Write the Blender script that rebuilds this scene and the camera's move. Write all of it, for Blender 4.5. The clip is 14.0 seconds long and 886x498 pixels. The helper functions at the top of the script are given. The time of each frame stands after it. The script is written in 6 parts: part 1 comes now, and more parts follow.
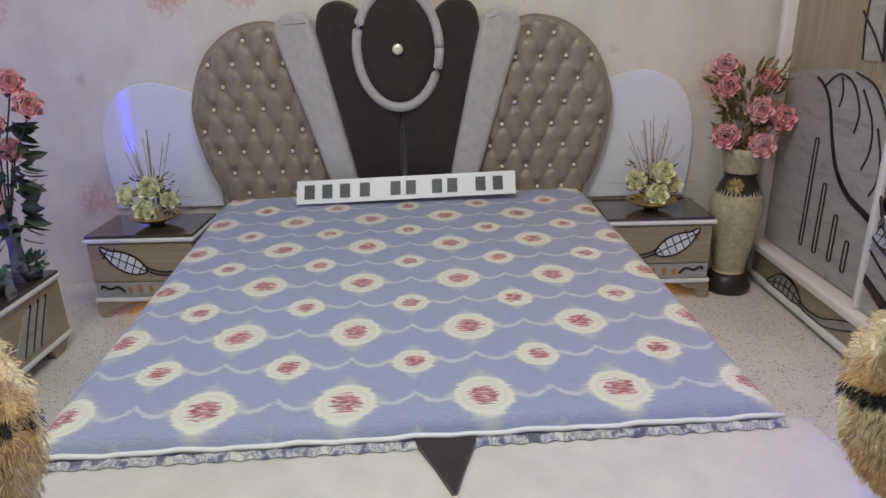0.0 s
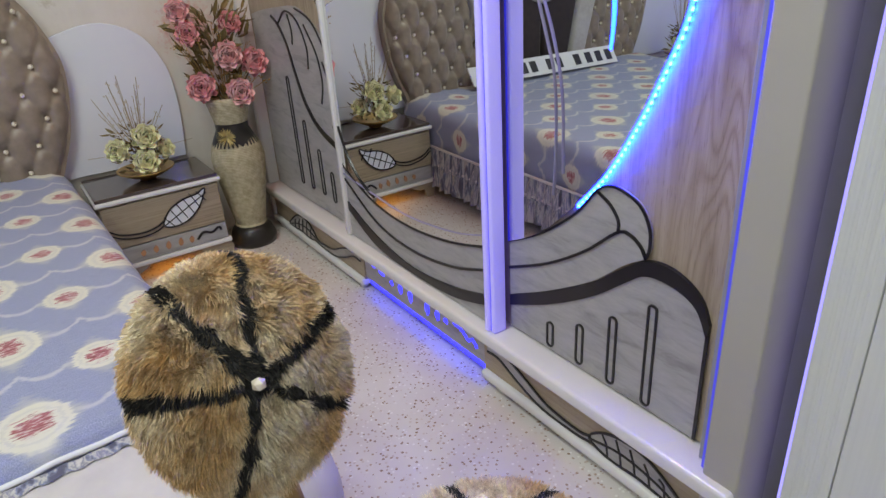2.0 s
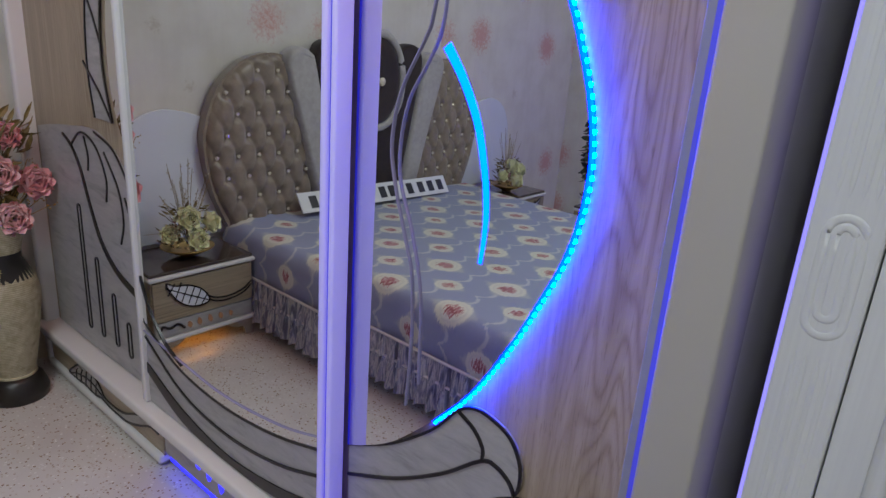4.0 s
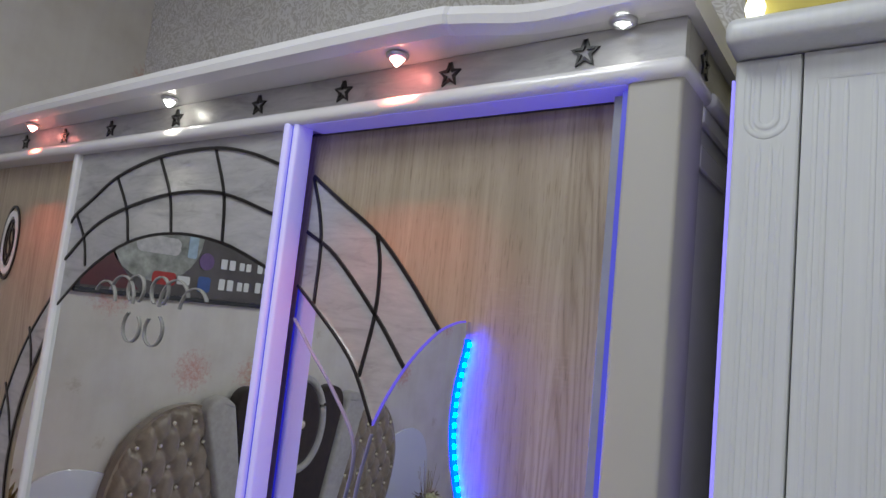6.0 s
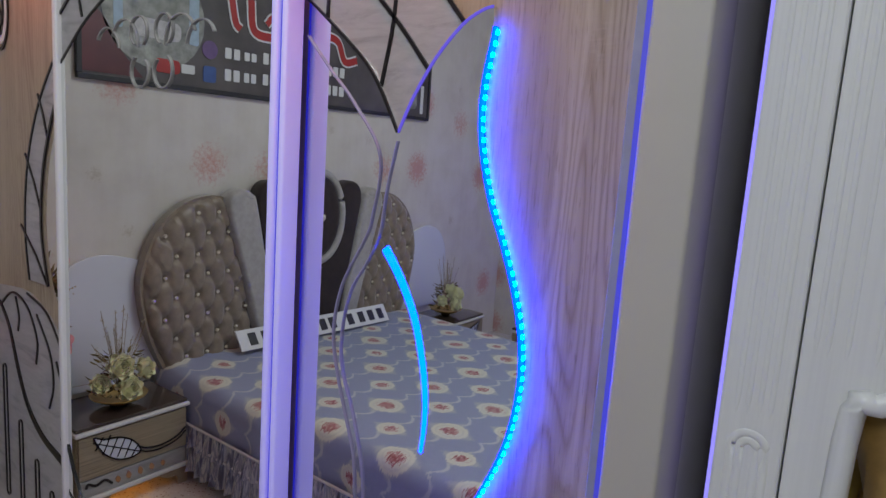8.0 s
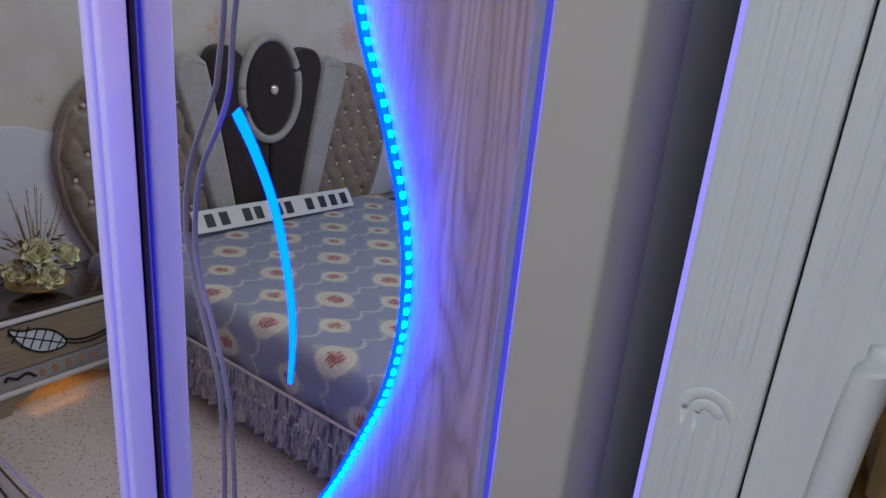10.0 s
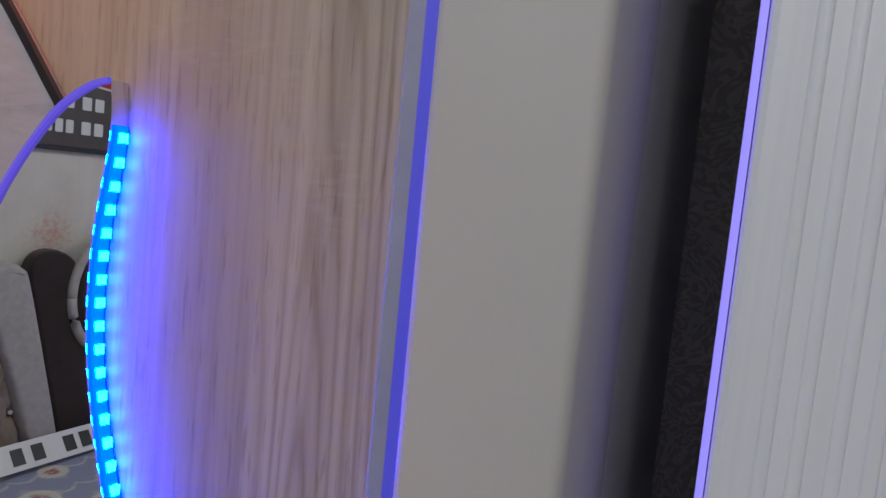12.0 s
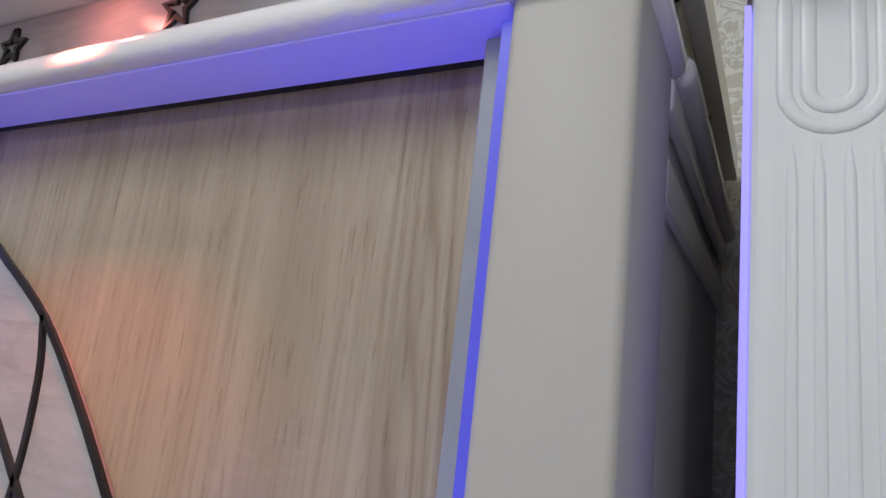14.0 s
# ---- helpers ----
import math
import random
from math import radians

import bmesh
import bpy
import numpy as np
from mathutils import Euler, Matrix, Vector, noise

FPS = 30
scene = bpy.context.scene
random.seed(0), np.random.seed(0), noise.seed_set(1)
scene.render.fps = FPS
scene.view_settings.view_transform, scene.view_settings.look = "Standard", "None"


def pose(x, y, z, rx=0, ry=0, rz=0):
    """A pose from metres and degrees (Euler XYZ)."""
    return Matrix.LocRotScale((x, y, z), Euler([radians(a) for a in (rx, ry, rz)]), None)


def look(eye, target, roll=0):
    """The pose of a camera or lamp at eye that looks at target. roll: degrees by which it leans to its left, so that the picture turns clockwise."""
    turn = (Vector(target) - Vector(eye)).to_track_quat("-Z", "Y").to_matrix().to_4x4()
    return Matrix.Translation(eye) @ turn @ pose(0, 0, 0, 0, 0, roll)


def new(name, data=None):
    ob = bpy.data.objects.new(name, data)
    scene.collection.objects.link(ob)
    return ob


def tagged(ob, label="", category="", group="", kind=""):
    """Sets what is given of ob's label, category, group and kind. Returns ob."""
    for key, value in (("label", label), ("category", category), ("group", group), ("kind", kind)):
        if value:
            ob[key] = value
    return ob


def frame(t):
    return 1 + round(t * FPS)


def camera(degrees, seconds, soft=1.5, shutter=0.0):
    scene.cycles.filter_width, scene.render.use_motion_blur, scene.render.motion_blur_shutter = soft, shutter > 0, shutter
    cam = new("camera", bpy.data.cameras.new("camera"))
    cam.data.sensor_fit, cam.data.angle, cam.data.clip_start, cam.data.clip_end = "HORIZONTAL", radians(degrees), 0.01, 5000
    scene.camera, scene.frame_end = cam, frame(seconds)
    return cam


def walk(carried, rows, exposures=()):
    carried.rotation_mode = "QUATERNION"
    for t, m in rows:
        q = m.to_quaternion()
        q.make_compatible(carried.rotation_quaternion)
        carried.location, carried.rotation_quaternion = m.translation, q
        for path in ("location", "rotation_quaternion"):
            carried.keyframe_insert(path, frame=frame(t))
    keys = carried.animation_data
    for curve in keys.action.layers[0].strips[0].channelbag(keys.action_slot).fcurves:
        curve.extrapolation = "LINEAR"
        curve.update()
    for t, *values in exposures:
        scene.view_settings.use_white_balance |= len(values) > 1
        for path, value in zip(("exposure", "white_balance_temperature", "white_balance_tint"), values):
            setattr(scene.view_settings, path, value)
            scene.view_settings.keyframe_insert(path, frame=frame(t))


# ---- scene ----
cam = camera(68.3, 14.0)
PATH = [
    (0, (0.093, 0.338, 1.261), (0.073, 2.218, 0.579), -1.6),
    (0.5, (0.187, 0.338, 1.24), (0.568, 2.148, 0.48), -3.6),
    (1, (0.374, 0.343, 1.232), (1.063, 2.043, 0.435), -3.1),
    (1.5, (0.512, 0.35, 1.228), (1.36, 1.965, 0.408), -3.6),
    (2, (0.585, 0.384, 1.225), (1.58, 1.888, 0.36), -3.7),
    (2.2, (0.613, 0.43, 1.225), (1.7, 1.86, 0.345), -3.0),
    (4.5, (0.744, 0.664, 1.492), (2.32, 1.823, 1.073), 4.9),
    (5, (0.737, 0.654, 1.626), (2.4, 1.757, 1.504), 4.5),
    (5.5, (0.717, 0.636, 1.674), (2.372, 1.755, 1.759), 5.1),
    (6, (0.689, 0.618, 1.753), (2.315, 1.762, 1.973), 5.9),
    (6.5, (0.692, 0.642, 1.735), (2.311, 1.797, 1.952), 6.2),
    (7, (0.7, 0.639, 1.736), (2.342, 1.778, 1.821), 5.5),
    (7.5, (0.716, 0.657, 1.664), (2.384, 1.758, 1.594), 4.5),
    (8.1, (0.714, 0.645, 1.525), (2.327, 1.771, 1.187), 4.0),
    (10.3, (1.140, 0.713, 1.480), (2.740, 1.765, 0.825), 5.0),
    (10.5, (1.192, 0.739, 1.488), (2.820, 1.733, 0.914), 5.3),
    (11, (1.264, 0.78, 1.608), (3.017, 1.644, 1.182), 5.0),
    (11.5, (1.285, 0.785, 1.639), (3.072, 1.673, 1.51), 6.5),
    (12, (1.291, 0.806, 1.704), (3.111, 1.623, 1.533), 5.6),
    (12.5, (1.284, 0.787, 1.762), (3.082, 1.647, 1.926), 6.2),
    (13, (1.237, 0.791, 1.795), (3.035, 1.562, 2.211), 6.8),
    (13.5, (1.22, 0.78, 1.882), (2.949, 1.675, 2.34), 6.4),
    (14, (1.223, 0.789, 1.876), (2.946, 1.713, 2.296), 6.7),
]
walk(cam, [(t, look(eye, target, roll)) for t, eye, target, roll in PATH], [(0, -0.27, 6750, -1), (2.2, -0.11, 6550, -2), (4.3, -0.68, 6200, 4), (8.2, -0.75, 6250, 5), (10.3, -0.78, 6100, 7), (11.5, -0.86, 6250, 10), (12.5, -0.86, 6300, 7), (13, -0.58, 6300, 6), (14, -0.48, 6350, 5)])

# ---- light ----
world = bpy.data.worlds.new("world")
scene.world = world
world.use_nodes = True
world.node_tree.nodes["Background"].inputs[0].default_value = (0.9, 0.95, 1.0, 1)
world.node_tree.nodes["Background"].inputs[1].default_value = 0.05


def ceiling_panel_lamp(x, y, z, size_x, size_y, watts, colour):
    lamp = bpy.data.lights.new("ceiling_lamp", "AREA")
    lamp.shape, lamp.size, lamp.size_y, lamp.energy, lamp.color = "RECTANGLE", size_x, size_y, watts, colour
    ob = new("ceiling_lamp", lamp)
    ob.location = (x, y, z)
    return ob


H_ROOM = 3.25
ceiling_panel_lamp(0.1, 1.45, H_ROOM - 0.06, 1.2, 0.6, 42, (0.97, 0.98, 1.0))
# Unseen bulb, added to light the wardrobe fronts and the gap between them.
bulb = bpy.data.lights.new("added_fill_bulb", "POINT")
bulb.energy, bulb.color, bulb.shadow_soft_size = 48, (0.97, 0.98, 1.0), 0.07
new("added_fill_bulb", bulb).location = (-0.9, 0.25, 2.70)


def cornice_spot(x, y, z, colour, watts):
    lamp = bpy.data.lights.new("cornice_spot", "SPOT")
    lamp.energy, lamp.color, lamp.spot_size, lamp.spot_blend, lamp.shadow_soft_size = watts, colour, radians(96), 0.8, 0.008
    ob = new("cornice_spot", lamp)
    ob.location = (x, y, z)
    return ob


# ---- helpers of this scene ----
def thing(name, base=(0, 0, 0), label="", category="", group="", kind=""):
    ob = new(name)
    ob.location = base
    ob.empty_display_size = 0.1
    return tagged(ob, label, category, group, kind)


def world_base(ob):
    v = Vector((0, 0, 0))
    while ob is not None:
        v += ob.location
        ob = ob.parent
    return v


def mesh_of(bm, name, material, smooth=False):
    me = bpy.data.meshes.new(name)
    bm.normal_update()
    bm.to_mesh(me)
    bm.free()
    for m in material if isinstance(material, (list, tuple)) else [material]:
        me.materials.append(m)
    if smooth:
        for p in me.polygons:
            p.use_smooth = True
    return me


def part(name, bm, material, parent, label="", smooth=False):
    """One mesh, drawn in the place's own coordinates, hung under its thing."""
    off = world_base(parent) if parent is not None else Vector((0, 0, 0))
    bmesh.ops.translate(bm, verts=bm.verts, vec=-off)
    ob = new(name, mesh_of(bm, name, material, smooth))
    ob.parent = parent
    if label:
        ob["label"] = label
    return ob


def single(name, bm, material, base, label, category, group="", kind="", smooth=False):
    bmesh.ops.translate(bm, verts=bm.verts, vec=-Vector(base))
    ob = new(name, mesh_of(bm, name, material, smooth))
    ob.location = base
    return tagged(ob, label, category, group, kind)


def box(x0, x1, y0, y1, z0, z1, bevel=0.0, segments=2, bm=None):
    own = bmesh.new()
    bmesh.ops.create_cube(own, size=1)
    bmesh.ops.transform(own, verts=own.verts, matrix=Matrix.LocRotScale(((x0 + x1) / 2, (y0 + y1) / 2, (z0 + z1) / 2), None, (abs(x1 - x0), abs(y1 - y0), abs(z1 - z0))))
    if bevel:
        bmesh.ops.bevel(own, geom=own.edges, offset=bevel, segments=segments, affect="EDGES", profile=0.5)
    if bm is None:
        return own
    add_to(bm, own)
    return bm


def add_to(bm, other):
    me = bpy.data.meshes.new("joined")
    other.to_mesh(me)
    other.free()
    bm.from_mesh(me)
    bpy.data.meshes.remove(me)


AX = {"x": lambda u, v, d: (d, u, v), "y": lambda u, v, d: (u, d, v), "z": lambda u, v, d: (u, v, d)}


def prism(outline, axis, d0, d1, bevel=0.0, bm=None):
    """A plate with the given outline in the plane across the axis, from depth d0 to d1."""
    own = bmesh.new()
    put = AX[axis]
    verts = [own.verts.new(put(u, v, d0)) for u, v in outline]
    face = own.faces.new(verts)
    out = bmesh.ops.extrude_face_region(own, geom=[face])
    moved = [g for g in out["geom"] if isinstance(g, bmesh.types.BMVert)]
    shift = Vector(put(0, 0, d1 - d0))
    bmesh.ops.translate(own, verts=moved, vec=shift)
    bmesh.ops.recalc_face_normals(own, faces=own.faces)
    if bevel:
        front = [e for e in own.edges if all(abs(Vector(put(0, 0, 1)).dot(v.co) - d0) < 1e-6 for v in e.verts)]
        bmesh.ops.bevel(own, geom=front, offset=bevel, segments=2, affect="EDGES", profile=0.5)
    if bm is None:
        return own
    add_to(bm, own)
    return bm


def smooth_line(points, steps=8, closed=False):
    """A Catmull-Rom line through a few control points."""
    pts = [Vector(p) for p in points]
    n = len(pts)
    out = []
    for i in range(n if closed else n - 1):
        if closed:
            a, b, c, d = pts[i - 1], pts[i], pts[(i + 1) % n], pts[(i + 2) % n]
        else:
            b, c = pts[i], pts[i + 1]
            a = pts[i - 1] if i else b * 2 - c
            d = pts[i + 2] if i + 2 < n else c * 2 - b
        for k in range(steps):
            t = k / steps
            out.append(0.5 * (2 * b + (c - a) * t + (2 * a - 5 * b + 4 * c - d) * t * t + (3 * b - a - 3 * c + d) * t ** 3))
    if not closed:
        out.append(pts[-1])
    return [tuple(p) for p in out]


def band(line, width, axis, d0, d1, widths=None, bm=None):
    """A flat raised strip along a 2D line, with thickness from d0 to d1."""
    own = bmesh.new()
    put = AX[axis]
    pts = [Vector(p) for p in line]
    rows = []
    for i, p in enumerate(pts):
        t = (pts[min(i + 1, len(pts) - 1)] - pts[max(i - 1, 0)])
        t = t.normalized() if t.length > 1e-9 else Vector((1, 0))
        nrm = Vector((-t.y, t.x))
        w = (widths[i] if widths else width) / 2
        l, r = p + nrm * w, p - nrm * w
        rows.append([own.verts.new(put(l.x, l.y, d0)), own.verts.new(put(r.x, r.y, d0)), own.verts.new(put(r.x, r.y, d1)), own.verts.new(put(l.x, l.y, d1))])
    for a, b in zip(rows, rows[1:]):
        for k in range(4):
            own.faces.new((a[k], b[k], b[(k + 1) % 4], a[(k + 1) % 4]))
    own.faces.new(rows[0])
    own.faces.new(rows[-1])
    bmesh.ops.recalc_face_normals(own, faces=own.faces)
    if bm is None:
        return own
    add_to(bm, own)
    return bm


def tube(path, radius, sides=8, bm=None, radii=None):
    own = bmesh.new()
    pts = [Vector(p) for p in path]
    rings = []
    ref = Vector((0, 0, 1))
    for i, p in enumerate(pts):
        t = (pts[min(i + 1, len(pts) - 1)] - pts[max(i - 1, 0)]).normalized()
        u = t.cross(ref if abs(t.dot(ref)) < 0.95 else Vector((1, 0, 0))).normalized()
        v = t.cross(u)
        r = radii[i] if radii else radius
        rings.append([own.verts.new(p + (u * math.cos(2 * math.pi * k / sides) + v * math.sin(2 * math.pi * k / sides)) * r) for k in range(sides)])
    for a, b in zip(rings, rings[1:]):
        for k in range(sides):
            own.faces.new((a[k], a[(k + 1) % sides], b[(k + 1) % sides], b[k]))
    own.faces.new(rings[0])
    own.faces.new(rings[-1])
    bmesh.ops.recalc_face_normals(own, faces=own.faces)
    if bm is None:
        return own
    add_to(bm, own)
    return bm


def lathe(profile, centre, sides=32, bm=None):
    """A turned body: profile rows of (radius, height)."""
    own = bmesh.new()
    cx, cy, cz = centre
    rings = []
    for r, z in profile:
        if r < 1e-5:
            rings.append([own.verts.new((cx, cy, cz + z))])
        else:
            rings.append([own.verts.new((cx + r * math.cos(2 * math.pi * k / sides), cy + r * math.sin(2 * math.pi * k / sides), cz + z)) for k in range(sides)])
    for a, b in zip(rings, rings[1:]):
        for k in range(sides):
            q = [a[k % len(a)], a[(k + 1) % len(a)], b[(k + 1) % len(b)], b[k % len(b)]]
            u = []
            for v in q:
                if v not in u:
                    u.append(v)
            if len(u) > 2:
                own.faces.new(u)
    bmesh.ops.recalc_face_normals(own, faces=own.faces)
    if bm is None:
        return own
    add_to(bm, own)
    return bm


def rounded(u0, u1, v0, v1, r, n=5):
    out = []
    for cu, cv, a0 in ((u1 - r, v1 - r, 0), (u0 + r, v1 - r, 90), (u0 + r, v0 + r, 180), (u1 - r, v0 + r, 270)):
        for k in range(n + 1):
            a = radians(a0 + 90 * k / n)
            out.append((cu + r * math.cos(a), cv + r * math.sin(a)))
    return out


# ---- materials ----
class Mat:
    """A small builder for node materials."""

    def __init__(self, name):
        self.m = bpy.data.materials.new(name)
        self.m.use_nodes = True
        self.t = self.m.node_tree
        self.b = self.t.nodes["Principled BSDF"]

    def n(self, kind, **values):
        node = self.t.nodes.new(kind)
        for k, v in values.items():
            if k == "op":
                node.operation = v
            elif k == "feature":
                node.feature = v
            elif k == "blend":
                node.blend_type = v
            else:
                node.inputs[k].default_value = v
        return node

    def link(self, a, out, b, inp):
        self.t.links.new(a.outputs[out], b.inputs[inp])

    def coords(self, scale=(1, 1, 1), uv=False, rotation=(0, 0, 0)):
        tc = self.n("ShaderNodeTexCoord")
        mp = self.n("ShaderNodeMapping")
        mp.inputs["Scale"].default_value = scale
        mp.inputs["Rotation"].default_value = rotation
        self.link(tc, "UV" if uv else "Object", mp, "Vector")
        return mp

    def noise(self, vec, scale, detail=4.0, rough=0.55, distortion=0.0):
        node = self.n("ShaderNodeTexNoise", Scale=scale, Detail=detail, Roughness=rough, Distortion=distortion)
        if vec is not None:
            self.link(vec, 0, node, "Vector")
        return node

    def ramp(self, src, out, stops):
        node = self.n("ShaderNodeValToRGB")
        el = node.color_ramp.elements
        while len(el) < len(stops):
            el.new(0.5)
        for e, (p, c) in zip(el, stops):
            e.position = p
            e.color = (*c, 1) if len(c) == 3 else c
        self.link(src, out, node, "Fac")
        return node

    def mix(self, fac, a, b, blend="MIX"):
        node = self.n("ShaderNodeMix")
        node.data_type, node.blend_type = "RGBA", blend
        for sock, v in ((0, fac), (6, a), (7, b)):
            if isinstance(v, tuple) and isinstance(v[0], bpy.types.Node):
                self.t.links.new(v[0].outputs[v[1]], node.inputs[sock])
            else:
                node.inputs[sock].default_value = v if sock == 0 else (*v, 1)
        return node

    def math(self, op, a, b=0.0):
        node = self.n("ShaderNodeMath", op=op)
        for i, v in enumerate((a, b)):
            if isinstance(v, tuple):
                self.t.links.new(v[0].outputs[v[1]], node.inputs[i])
            else:
                node.inputs[i].default_value = v
        return node

    def bump(self, src, out, strength, distance=0.002):
        node = self.n("ShaderNodeBump", Strength=strength, Distance=distance)
        self.link(src, out, node, "Height")
        self.link(node, "Normal", self.b, "Normal")

    def done(self, colour=None, rough=0.5, metal=0.0, spec=0.5, coat=0.0, sheen=0.0):
        if isinstance(colour, tuple) and isinstance(colour[0], bpy.types.Node):
            self.t.links.new(colour[0].outputs[colour[1]], self.b.inputs["Base Color"])
        elif colour is not None:
            self.b.inputs["Base Color"].default_value = (*colour, 1)
        self.b.inputs["Roughness"].default_value = rough
        self.b.inputs["Metallic"].default_value = metal
        self.b.inputs["Specular IOR Level"].default_value = spec
        self.b.inputs["Coat Weight"].default_value = coat
        self.b.inputs["Coat Roughness"].default_value = 0.08
        self.b.inputs["Sheen Weight"].default_value = sheen
        return self.m


def plain(name, colour, rough=0.5, metal=0.0, vary=0.06, scale=30.0, bump=0.0, coat=0.0, sheen=0.0, spec=0.5):
    m = Mat(name)
    v = m.coords()
    a = m.noise(v, scale)
    b = m.noise(v, scale * 0.12, 2.0)
    dark = tuple(c * (1 - vary) for c in colour)
    light = tuple(min(1, c * (1 + vary)) for c in colour)
    r = m.ramp(a, 0, [(0.3, dark), (0.7, light)])
    big = m.ramp(b, 0, [(0.3, (1 - vary,) * 3), (0.7, (1.0,) * 3)])
    c = m.mix(1.0, (r, 0), (big, 0), "MULTIPLY")
    if bump:
        m.bump(a, 0, bump)
    return m.done((c, 2), rough, metal, spec, coat, sheen)


def glow(name, colour, strength):
    """Light-giving diodes and lenses, and edges whose light is painted as emission."""
    m = Mat(name)
    m.b.inputs["Emission Color"].default_value = (*colour, 1)
    m.b.inputs["Emission Strength"].default_value = strength
    return m.done((0.05, 0.05, 0.06), 0.4)


def wood(name, light, dark, rough=0.4, axis=2, coat=0.0, fine=1.0):
    m = Mat(name)

    def along(across, length):
        return m.coords(tuple(length if k == axis else across for k in range(3)))

    mean = tuple((p + q) / 2 for p, q in zip(light, dark))
    # broad boards of slightly different tone
    rings = m.noise(along(11.0, 0.20), 2.0, 5.0, 0.6, 0.3)
    a = m.ramp(rings, 0, [(0.30, tuple(0.5 * p + 0.5 * q for p, q in zip(mean, dark))), (0.5, mean), (0.68, tuple(0.35 * p + 0.65 * q for p, q in zip(mean, light)))])
    # long fibres
    fibre = m.noise(along(150.0 * fine, 3.0), 1.0, 6.0, 0.65)
    g = m.ramp(fibre, 0, [(0.32, (0.74, 0.72, 0.69)), (0.50, (1, 1, 1)), (0.68, (1.12, 1.11, 1.10))])
    c = m.mix(0.62, (a, 0), (g, 0), "MULTIPLY")
    # arched year rings in some boards, each line ragged
    hill = m.noise(along(4.6, 0.42), 1.25, 2.0, 0.4, 0.4)
    jag = m.noise(along(60.0, 9.0), 1.0, 3.0)
    tall = m.math("ADD", (m.math("MULTIPLY", (hill, 0), 40.0), 0), (m.math("MULTIPLY", (jag, 0), 0.40), 0))
    saw = m.math("FRACT", (tall, 0))
    arch = m.ramp(saw, 0, [(0.0, (0.92, 0.91, 0.90)), (0.25, (1.04, 1.04, 1.04)), (0.6, (0.97, 0.96, 0.95)), (0.84, (0.71, 0.66, 0.61)), (1.0, (0.86, 0.84, 0.82))])
    patch = m.ramp(m.noise(along(3.0, 0.5), 1.3, 1.0), 0, [(0.46, (0.12, 0.12, 0.12)), (0.62, (0.9, 0.9, 0.9))])
    c2 = m.mix((patch, 0), (c, 2), (m.mix(1.0, (c, 2), (arch, 0), "MULTIPLY"), 2))
    # short dark pores, and pale cross flecks left by the saw
    pores = m.noise(along(260.0 * fine, 22.0), 1.0, 2.0, 0.6)
    pr = m.ramp(pores, 0, [(0.30, (0.62, 0.58, 0.53)), (0.42, (1, 1, 1))])
    c3 = m.mix(0.6, (c2, 2), (pr, 0), "MULTIPLY")
    fleck = m.ramp(m.noise(along(34.0, 210.0), 1.0, 2.0), 0, [(0.52, (0, 0, 0)), (0.66, (1, 1, 1))])
    where = m.ramp(m.noise(along(9.0, 7.0), 1.0, 1.0), 0, [(0.60, (0, 0, 0)), (0.72, (0.15, 0.15, 0.15))])
    spot = m.mix(1.0, (fleck, 0), (where, 0), "MULTIPLY")
    c4 = m.mix((spot, 2), (c3, 2), tuple(min(1, p * 1.12) for p in light))
    m.bump(fibre, 0, 0.12, 0.001)
    return m.done((c4, 2), rough, coat=coat)


def grained_foil(name, colour):
    m = Mat(name)
    a = m.noise(m.coords((160, 160, 3.0)), 1.0, 3.0, 0.6)
    b = m.noise(m.coords((5, 5, 1.2)), 1.0, 2.0)
    r = m.ramp(a, 0, [(0.3, tuple(x * 0.94 for x in colour)), (0.65, colour)])
    f = m.ramp(b, 0, [(0.3, (0.96, 0.96, 0.96)), (0.7, (1, 1, 1))])
    c = m.mix(1.0, (r, 0), (f, 0), "MULTIPLY")
    m.bump(a, 0, 0.10, 0.0006)
    return m.done((c, 2), 0.36)


def marble(name, base, vein, angle=0.25):
    m = Mat(name)
    v = m.coords((2.0, 2.2, 9.0), rotation=(angle, 0, 0))
    a = m.noise(v, 3.0, 7.0, 0.62, 0.8)
    b = m.noise(m.coords((8, 8, 40), rotation=(angle, 0, 0)), 2.0, 4.0, 0.6, 0.4)
    r = m.ramp(a, 0, [(0.30, vein), (0.46, base), (0.62, tuple(min(1, x * 1.12) for x in base)), (0.75, tuple(x * 0.88 for x in base))])
    f = m.ramp(b, 0, [(0.35, (0.86, 0.86, 0.86)), (0.6, (1, 1, 1))])
    c = m.mix(0.7, (r, 0), (f, 0), "MULTIPLY")
    return m.done((c, 2), 0.28)


